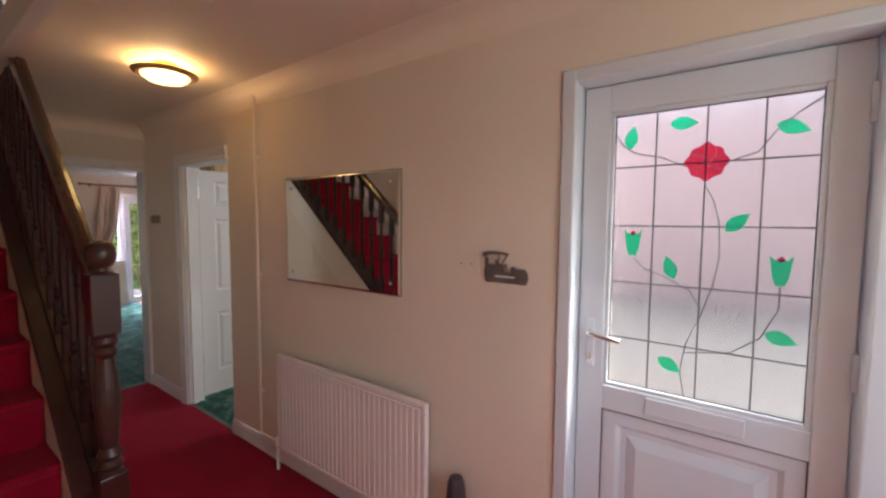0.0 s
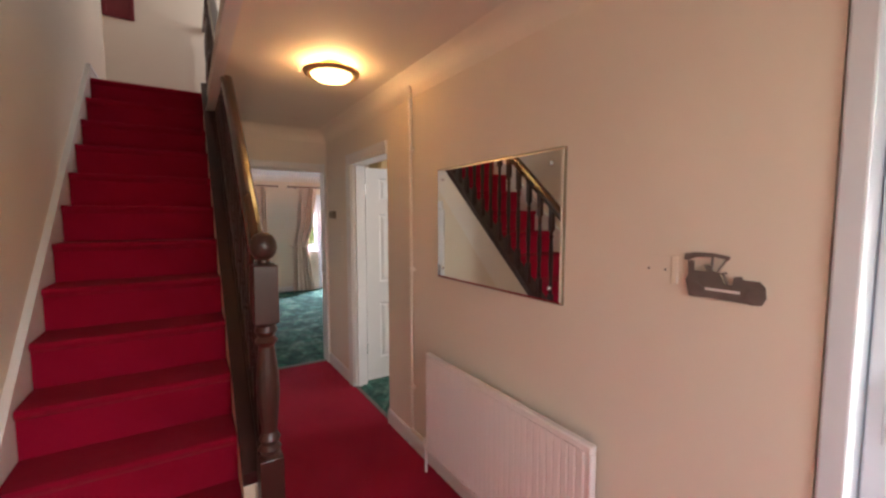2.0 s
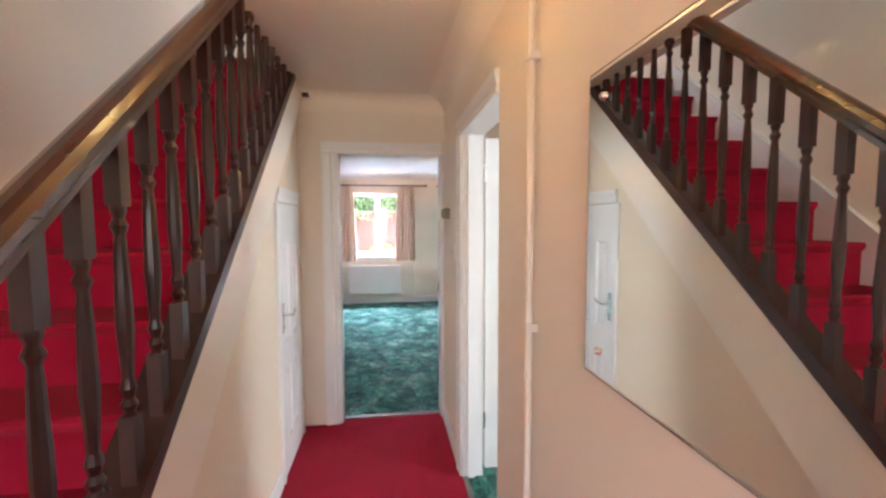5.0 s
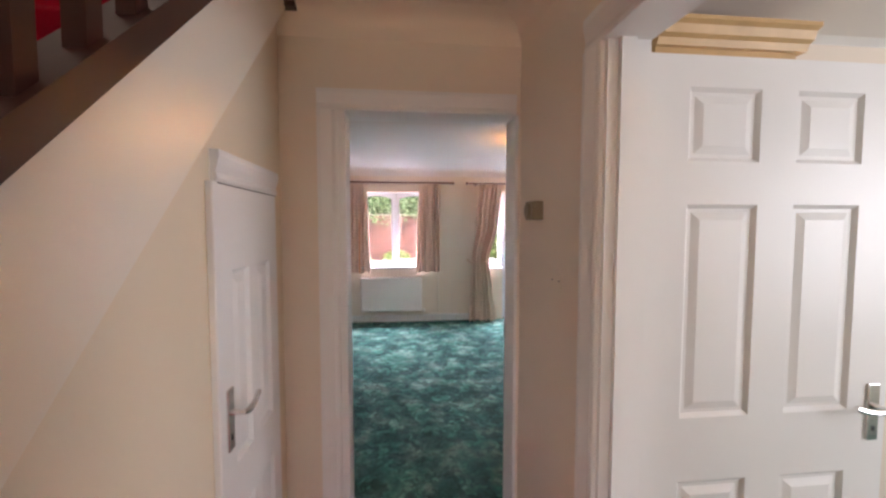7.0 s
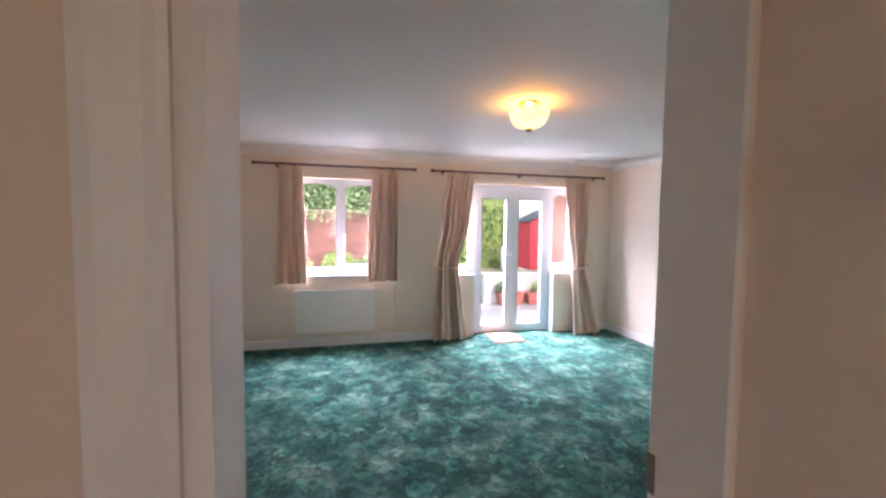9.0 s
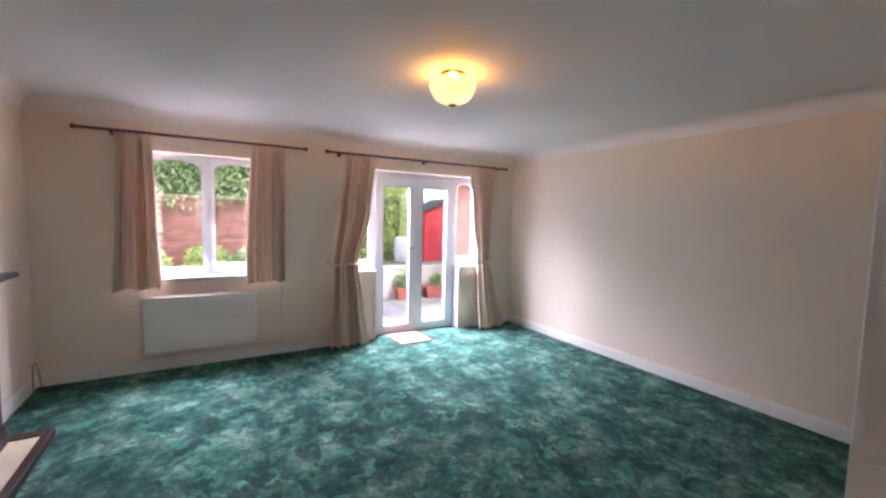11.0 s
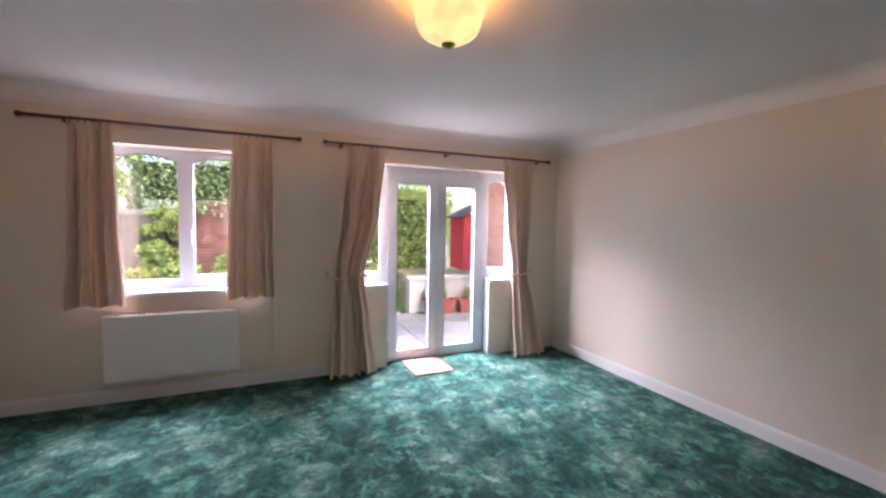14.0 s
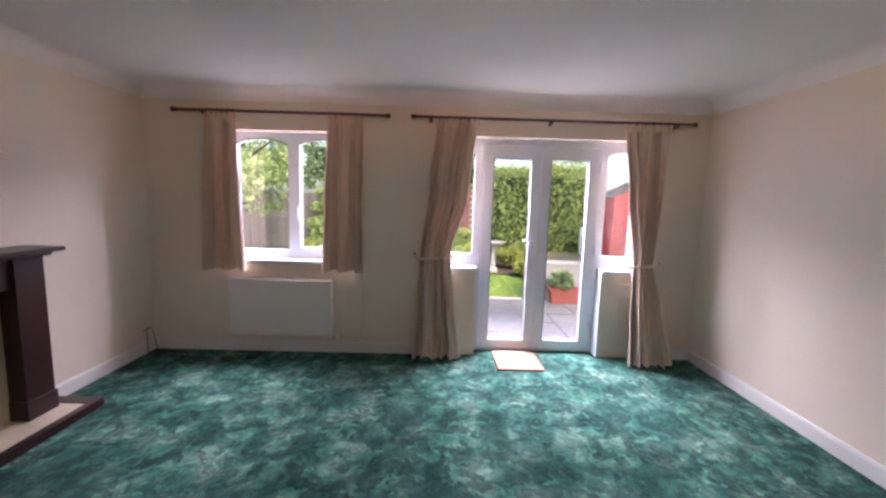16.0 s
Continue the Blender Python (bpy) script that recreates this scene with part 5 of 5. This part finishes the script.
def leaves(bm_pts, size, material, name, parent, label="", seed=1, flat=0.0):
    """Many small loose leaves at the given points, as one mesh."""
    rnd = np.random.RandomState(seed)
    p = np.asarray(bm_pts, dtype=float)
    n = len(p)
    a = rnd.normal(size=(n, 3))
    a[:, 2] *= 1 - flat
    a /= np.linalg.norm(a, axis=1)[:, None]
    b = np.cross(a, rnd.normal(size=(n, 3)))
    b /= np.linalg.norm(b, axis=1)[:, None]
    c = np.cross(a, b)
    s = size * rnd.uniform(0.6, 1.4, size=(n, 1))
    v = np.stack([p - a * s, p + b * s * 0.5 + c * s * 0.15, p + a * s, p - b * s * 0.5 + c * s * 0.15], axis=1).reshape(-1, 3)
    me = bpy.data.meshes.new(name)
    me.from_pydata([tuple(q) for q in v], [], [(4 * i, 4 * i + 1, 4 * i + 2, 4 * i + 3) for i in range(n)])
    me.materials.append(material)
    ob = new(name, me)
    ob.parent = parent
    ob["kind"] = "stuff"
    if label:
        ob["label"] = label
    return ob


def lumps(n, lo, hi, seed, rough=0.25, freq=0.9):
    """Points spread near the faces of a box whose faces bulge in and out."""
    rnd = np.random.RandomState(seed)
    lo, hi = np.array(lo, float), np.array(hi, float)
    p = lo + (hi - lo) * rnd.uniform(size=(n, 3))
    f = rnd.randint(0, 4, size=n)
    d = hi - lo
    p[f == 0, 0] = hi[0]
    p[f == 1, 2] = hi[2]
    p[f == 2, 1] = np.where(rnd.uniform(size=(f == 2).sum()) < 0.5, lo[1], hi[1])
    out = p - (lo + hi) / 2
    out /= np.linalg.norm(out, axis=1)[:, None]
    k = np.array([noise.noise(Vector(q) * freq) + 0.5 * noise.noise(Vector(q) * freq * 3.1) for q in p])
    return p + out * (k * rough + rnd.normal(size=n) * rough * 0.25)[:, None]


def ball_points(n, centres, seed):
    rnd = np.random.RandomState(seed)
    out = []
    for x, y, z, r in centres:
        q = rnd.normal(size=(n, 3))
        q /= np.linalg.norm(q, axis=1)[:, None]
        q *= (r * rnd.uniform(0.45, 1.05, size=n) ** 0.5)[:, None]
        out.append(q * np.array([1, 1, 0.8]) + np.array([x, y, z]))
    return np.concatenate(out)


def tree(name, label, x, y, height, spread, seed, material, n=260):
    t = thing(name, label, "tree", m=pose(x, y, GZ - 0.05))
    rnd = random.Random(seed)
    bm = bmesh.new()
    tube(bm, [(0, 0, 0), (0.05, 0.02, height * 0.25), (-0.03, 0.06, height * 0.5), (0.05, 0, height * 0.8)], 0.05 * spread + 0.03, 9, 0.35)
    part("trunk", bm, BARK, t)
    cs = []
    for i in range(16):
        a = i * 2.4 + rnd.uniform(-0.4, 0.4)
        f = rnd.uniform(0.3, 1.0)
        tip = (spread * f * math.cos(a), spread * f * math.sin(a), height * rnd.uniform(0.45, 0.95))
        part("limb", tube(bmesh.new(), [(0, 0, height * rnd.uniform(0.25, 0.55)), (tip[0] * 0.5, tip[1] * 0.5, tip[2] * 0.85), tip], 0.03, 6, 0.3), BARK, t)
        cs.append((*tip, spread * rnd.uniform(0.28, 0.5)))
    leaves(ball_points(n, cs, seed), 0.06, material, "crown", t, "loose green crown", seed)
    return t


def slab_patio():
    p = tagged(part("patio", boxes((-11.45, -8.93, -4.0, 5.7, GZ - 0.1, GZ - 0.012)), MORTAR), "grey paved patio outside the garden doors", "", "", "structure")
    rnd = random.Random(4)
    src = None
    for i in range(6):
        for j in range(16):
            x, y = -9.15 - i * 0.42, -1.2 + j * 0.42
            m = pose(x, y, GZ + rnd.uniform(-0.003, 0.003), 0, 0, rnd.uniform(-0.4, 0.4))
            if src is None:
                src = part("slab", boxes((-0.205, 0.205, -0.205, 0.205, -0.04, 0.0), bevel=0.005), SLAB, p)
                src.matrix_basis = m
            else:
                share("slab", src, m, p)


def lawn():
    struct("lawn", boxes((-13.6, -11.66, 3.44, 4.3, GZ - 0.2, GZ - 0.007), (-13.6, -11.47, -4.0, 3.44, GZ - 0.2, GZ - 0.005), (-15.55, -13.6, -8.0, -0.9, GZ - 0.2, GZ - 0.005)), LAWN, "short bright green lawn")
    k = tagged(part("lawn_edging", boxes((-11.52, -11.45, -4.0, 3.44, GZ - 0.1, GZ + 0.02), bevel=0.006), RENDER_WHITE), "pale stone lawn edging", "", "", "structure")
    rnd = np.random.RandomState(5)
    n = 26000
    p = np.stack([rnd.uniform(-13.6, -11.53, n), rnd.uniform(-1.0, 3.4, n), np.full(n, GZ - 0.005)], axis=1)
    a = rnd.uniform(0, 2 * np.pi, n)
    w = np.stack([np.cos(a), np.sin(a), 0 * a], axis=1) * 0.004
    tip = p + np.stack([rnd.normal(size=n) * 0.012, rnd.normal(size=n) * 0.012, rnd.uniform(0.02, 0.045, n)], axis=1)
    v = np.stack([p - w, p + w, tip], axis=1).reshape(-1, 3)
    me = bpy.data.meshes.new("grass")
    me.from_pydata([tuple(q) for q in v], [], [(3 * i, 3 * i + 1, 3 * i + 2) for i in range(n)])
    me.materials.append(leafy("grass_blades", (0.22, 0.33, 0.07), (0.42, 0.52, 0.15)))
    tagged(new("grass", me), "short green grass blades", "grass", "", "stuff")


def brick_run(parent, axis, at, sign, a, b, z0, z1, material, keep, start=None):
    """Courses of bricks on a wall face; the first keep of them are objects of their own."""
    count = 0
    src = None
    verts, faces = [], []
    L, H, P = 0.215, 0.065, 0.225
    course = 0
    z = z0
    rnd = random.Random(9)
    while z + H <= z1:
        u = a + (0.1125 if course % 2 else 0)
        while u + L <= b:
            d = rnd.uniform(0.006, 0.014)
            if count < keep:
                c = (at, u + L / 2, z + H / 2) if axis == "x" else (u + L / 2, at, z + H / 2)
                m = pose(*c, 0, 0, 0 if axis == "x" else 90)
                if src is None:
                    src = part("brick", boxes((-0.01, 0.01, -L / 2, L / 2, -H / 2, H / 2)), material, parent)
                    src.matrix_basis = m
                else:
                    share("brick", src, m, parent)
            else:
                o = len(verts)
                lo, hi = sorted((at - sign * 0.01, at + sign * d))
                for q in (lo, hi):
                    for w in (u, u + L):
                        for h in (z, z + H):
                            verts.append((q, w, h) if axis == "x" else (w, q, h))
                faces += [tuple(o + i for i in f) for f in ((0, 1, 3, 2), (4, 6, 7, 5), (0, 4, 5, 1), (2, 3, 7, 6), (0, 2, 6, 4), (1, 5, 7, 3))]
            count += 1
            u += P
        z += 0.075
        course += 1
    if verts:
        me = bpy.data.meshes.new("bricks")
        me.from_pydata(verts, [], faces)
        me.materials.append(material)
        ob = new("bricks", me)
        ob.parent = parent
        ob["kind"] = "stuff"


def garden_wall():
    w = thing("garden_wall", "old red brick garden wall topped with ivy", "wall")
    part("core", boxes((-15.62, -15.41, -0.30, 3.05, GZ - 0.1, 1.86)), MORTAR, w)
    brick_run(w, "x", -15.41, 1, -0.30, 3.05, GZ, 1.86, BRICK, 300)
    i = thing("ivy", "bushy green ivy spilling over the brick wall", "ivy")
    leaves(lumps(7000, (-16.0, -1.3, 1.65), (-15.25, 3.3, 2.95), 8, 0.3), 0.055, IVY, "foliage", i, "", 8)
    part("stems", tube(bmesh.new(), [(-15.36, 1.0, 1.7), (-15.35, 0.9, 1.2), (-15.35, 1.15, 0.9), (-15.36, 1.3, 1.4)], 0.012, 6), BARK, i)
    # dark box added among the ivy leaves as their inner shade
    part("core", boxes((-15.9, -15.45, -1.1, 3.1, 1.862, 2.65)), FOLIAGE_SHADE, i)


def fence():
    f = thing("fence", "weathered grey timber panel fence with posts", "fence")
    b = p = None
    for k in range(5):
        y = -0.40 - k * 1.85
        m = pose(-15.5, y, GZ)
        if p is None:
            p = part("post", boxes((-0.05, 0.05, -0.05, 0.05, 0, 1.78), bevel=0.008), FENCEWOOD, f)
            p.matrix_basis = m
        else:
            share("post", p, m, f)
        for i in range(12):
            m = pose(-15.5 + (0.008 if i % 2 else -0.004), y - 0.125 - i * 0.146, GZ + 0.03)
            if b is None:
                b = part("board", boxes((-0.01, 0.01, -0.073, 0.073, 0, 1.62)), FENCEWOOD, f)
                b.matrix_basis = m
            else:
                share("board", b, m, f)
        part("rail", boxes((-15.475, -15.45, y - 1.8, y - 0.05, GZ + 0.3, GZ + 0.38)), FENCEWOOD, f)
        part("rail", boxes((-15.475, -15.45, y - 1.8, y - 0.05, GZ + 1.3, GZ + 1.38)), FENCEWOOD, f)


def shed():
    s = thing("garden_shed", "bright red timber garden shed with dark felt roof", "shed")
    x0, x1, y0, y1, z0, z1 = -15.45, -14.6, 6.2, 7.6, 0.17, 1.62
    part("body", boxes((x0, x1, y0, y1, z0, z1)), SHEDRED, s)
    ym = (y0 + y1) / 2
    part("gable", prism(bmesh.new(), [(y0, z1), (y1, z1), (ym, z1 + 0.34)], "x", x0 + 0.02, x1), SHEDRED, s)
    src = None
    for i in range(11):
        m = pose(x1 + 0.006, y0 + 0.06 + i * 0.121, z0)
        if src is None:
            src = part("board", boxes((-0.008, 0.008, -0.058, 0.058, 0, z1 - z0)), SHEDRED, s)
            src.matrix_basis = m
        else:
            share("board", src, m, s)
    for d in (-1, 1):
        bm = bmesh.new()
        e = ym + d * 0.82
        prism(bm, [(ym, z1 + 0.345), (e, z1 - 0.05), (e, z1 - 0.02), (ym, z1 + 0.385)], "x", x0 - 0.1, x1 + 0.12)
        part("roof", bm, SHEDROOF, s)
    part("door", boxes((x1 + 0.015, x1 + 0.03, 6.75, 7.3, z0 + 0.03, z1 - 0.08)), SHEDRED, s)


def plant(x, y, z, r, h, n, material, name, label, seed):
    t = thing(name, label, "plant", m=pose(x, y, z))
    leaves(ball_points(n, [(0, 0, h * 0.55, r), (r * 0.5, r * 0.3, h * 0.4, r * 0.6), (-r * 0.5, -r * 0.3, h * 0.45, r * 0.7)], seed), 0.05, material, "foliage", t, "", seed)
    part("stem", tube(bmesh.new(), [(0, 0, -0.05), (0.01, 0, h * 0.3), (0, 0.02, h * 0.6)], 0.012, 6, 0.5), BARK, t)


def trough(x, y):
    t = thing("plant_trough", "terracotta trough planter against the low wall", "planter", "terracotta troughs")
    bm = bmesh.new()
    w, d, h = 0.27, 0.11, 0.25
    rings = [[bm.verts.new((x + sx * d * k, y + sy * w * k, z)) for sx, sy in ((-1, -1), (1, -1), (1, 1), (-1, 1))] for k, z in ((0.85, GZ), (0.97, GZ + h - 0.03), (1.06, GZ + h - 0.03), (1.06, GZ + h), (0.94, GZ + h), (0.92, GZ + h - 0.04))]
    bm.faces.new(rings[0][::-1])
    for p, q in zip(rings, rings[1:]):
        for i in range(4):
            bm.faces.new((p[i], p[(i + 1) % 4], q[(i + 1) % 4], q[i]))
    part("pot", bm, TERRACOTTA, t)
    part("soil", boxes((x - d * 0.9, x + d * 0.9, y - w * 0.9, y + w * 0.9, GZ + h - 0.07, GZ + h - 0.045)), SOIL, t)


slab_patio()
lawn()
garden_wall()
fence()
shed()
rw = thing("retaining_wall", "low white rendered retaining wall with pale coping", "wall")
part("wall_face", boxes((-11.65, -11.45, 3.60, 5.70, GZ - 0.1, 0.43), bevel=0.01), RENDER_WHITE, rw)
part("coping", boxes((-11.68, -11.42, 3.57, 5.70, 0.43, 0.48), bevel=0.008), RENDER_WHITE, rw, "pale stone coping")
bed = bmesh.new()
TOPS = ((-11.65, 0.37, 3.72), (-12.4, 0.32, 3.95), (-13.2, 0.26, 4.15), (-14.0, 0.21, 4.35), (-14.8, 0.14, 4.55), (-15.6, 0.04, 4.75), (-16.4, -0.05, 4.95), (-21.0, -0.06, 5.2))
for (xa, za, ya), (xb, zb, yb) in zip(TOPS, TOPS[1:]):
    prism(bed, [(xa, GZ - 0.1), (xa, za), (xb, zb), (xb, GZ - 0.1)], "y", ya, 12.0)
struct("raised_bed", bed, MULCH, "raised bed of mulch and thin grass behind the low wall")
struct("flower_bed", boxes((-15.4, -13.6, -0.9, 3.9, GZ - 0.2, GZ + 0.04)), SOIL, "brown soil flower bed")
hg = thing("hedge", "tall clipped yellow-green hedge", "hedge")
# dark filler box, its colour painted as shade within the hedge
part("core", boxes((-18.2, -17.15, 2.95, 6.55, GZ, 2.15)), FOLIAGE_SHADE, hg)
leaves(lumps(15000, (-18.3, 2.75, GZ), (-16.95, 6.75, 2.35), 12, 0.22), 0.05, HEDGE, "foliage", hg, "", 12)
wb = thing("water_butt", "white ribbed plastic water butt standing before the hedge", "barrel")
at_butt = (-16.62, 6.38, -0.05)
part("barrel", lathe(bmesh.new(), [(0.20, 0.0), (0.22, 0.05), (0.235, 0.22), (0.222, 0.235), (0.222, 0.255), (0.235, 0.27), (0.24, 0.45), (0.226, 0.465), (0.226, 0.485), (0.238, 0.50), (0.23, 0.70), (0.21, 0.76)], 24, at_butt), BUTT, wb, smooth=True)
part("lid", lathe(bmesh.new(), [(0.235, 0.76), (0.235, 0.79), (0.1, 0.82), (0.0, 0.82)], 24, at_butt), BUTT, wb)
gr = thing("garage", "orange brick garage wall beside the patio", "building")
part("wall", boxes((-12.6, -8.95, 5.76, 8.5, GZ - 0.2, 2.9)), MORTAR, gr)
brick_run(gr, "y", 5.76, -1, -12.6, -8.95, GZ, 2.9, HOUSEBRICK, 0)
part("roof", prism(bmesh.new(), [(5.5, 2.9), (8.7, 2.9), (7.1, 3.9)], "x", -12.8, -8.9), SHEDROOF, gr)
trough(-11.28, 4.10)
trough(-11.28, 4.72)
plant(-11.28, 4.02, GZ + 0.2, 0.16, 0.35, 500, IVY, "potted_plant", "leafy green plant in a trough", 21)
plant(-11.28, 4.75, GZ + 0.2, 0.12, 0.3, 300, TREELEAF, "potted_plant", "pale green plant in a trough", 22)
for k, (x, y, r, mat_) in enumerate(((-14.2, 2.9, 0.30, YELLOWLEAF), (-14.3, 3.75, 0.26, YELLOWLEAF), (-13.4, 3.85, 0.16, YELLOWLEAF), (-14.9, 4.1, 0.28, HEDGE), (-14.6, 2.2, 0.38, TREELEAF), (-14.1, 1.6, 0.22, YELLOWLEAF), (-14.7, 1.2, 0.32, IVY), (-14.2, 0.4, 0.25, YELLOWLEAF), (-14.7, -0.3, 0.35, TREELEAF), (-14.1, -1.0, 0.3, YELLOWLEAF), (-14.6, 3.2, 0.32, HEDGE), (-13.9, 2.3, 0.18, IVY), (-14.9, 0.7, 0.45, TREELEAF), (-15.0, 1.7, 0.42, IVY), (-14.9, -0.6, 0.5, TREELEAF), (-15.0, 2.6, 0.45, HEDGE))):
    plant(x, y, GZ + 0.04, r, r * 2.0, 700, mat_, "border_plant", "bushy flowering border plant" if mat_ is YELLOWLEAF else "bushy green border plant", 30 + k)
rnd_s = random.Random(6)
for k in range(14):
    bm = bmesh.new()
    bmesh.ops.create_icosphere(bm, subdivisions=2, radius=1.0)
    for v in bm.verts:
        v.co *= 1 + 0.25 * noise.noise(v.co * 1.7 + Vector((k, 0, 0)))
    st = part("border_stone", bm, RENDER_WHITE)
    st.matrix_basis = pose(-13.72 + rnd_s.uniform(-0.05, 0.05), 0.4 + k * 0.22, GZ + 0.05, 0, 0, k * 40) @ Matrix.Diagonal((0.08, 0.11, 0.06, 1))
    tagged(st, "rounded pale stone edging the flower bed", "stone", "flower bed stones")
bb = thing("bird_bath", "pale stone bird bath in the flower bed", "bird bath")
part("pedestal", lathe(bmesh.new(), [(0.12, GZ + 0.02), (0.12, GZ + 0.08), (0.06, GZ + 0.14), (0.05, 0.35), (0.08, 0.44)], 16, (-13.9, 3.28, 0)), RENDER_WHITE, bb, smooth=True)
part("bowl", lathe(bmesh.new(), [(0.08, 0.44), (0.24, 0.50), (0.26, 0.54), (0.23, 0.535), (0.1, 0.49), (0.0, 0.485)], 20, (-13.9, 3.28, 0)), RENDER_WHITE, bb, smooth=True)
tree("garden_tree", "dark leafy shrub against the fence end", -15.0, -0.55, 1.9, 0.42, 43, TREELEAF, 110)
tree("garden_tree", "loose leafy green garden tree", -12.9, -2.1, 3.6, 1.35, 41, TREELEAF, 420)
for k, (x, y, h, sp) in enumerate(((-20.5, -3.5, 6.5, 2.6), (-23.0, 1.0, 6.0, 2.6), (-19.5, -8.0, 6.0, 2.4), (-26.0, 8.5, 4.2, 2.2))):
    tree("garden_tree", "tall green tree beyond the garden wall", x, y, h, sp, 50 + k, TREELEAF if k != 1 else IVY, 300)

# front side
struct("pavement", boxes((-6.0, 9.0, 1.59, 10.3, GZ - 0.1, GZ)), PAVING, "pale paved front drive")
nb = thing("neighbour_wall", "pink brick wall across the front drive", "wall")
part("wall", boxes((-6.0, 9.0, 10.3, 10.5, GZ, 4.6)), PINKBRICK, nb)
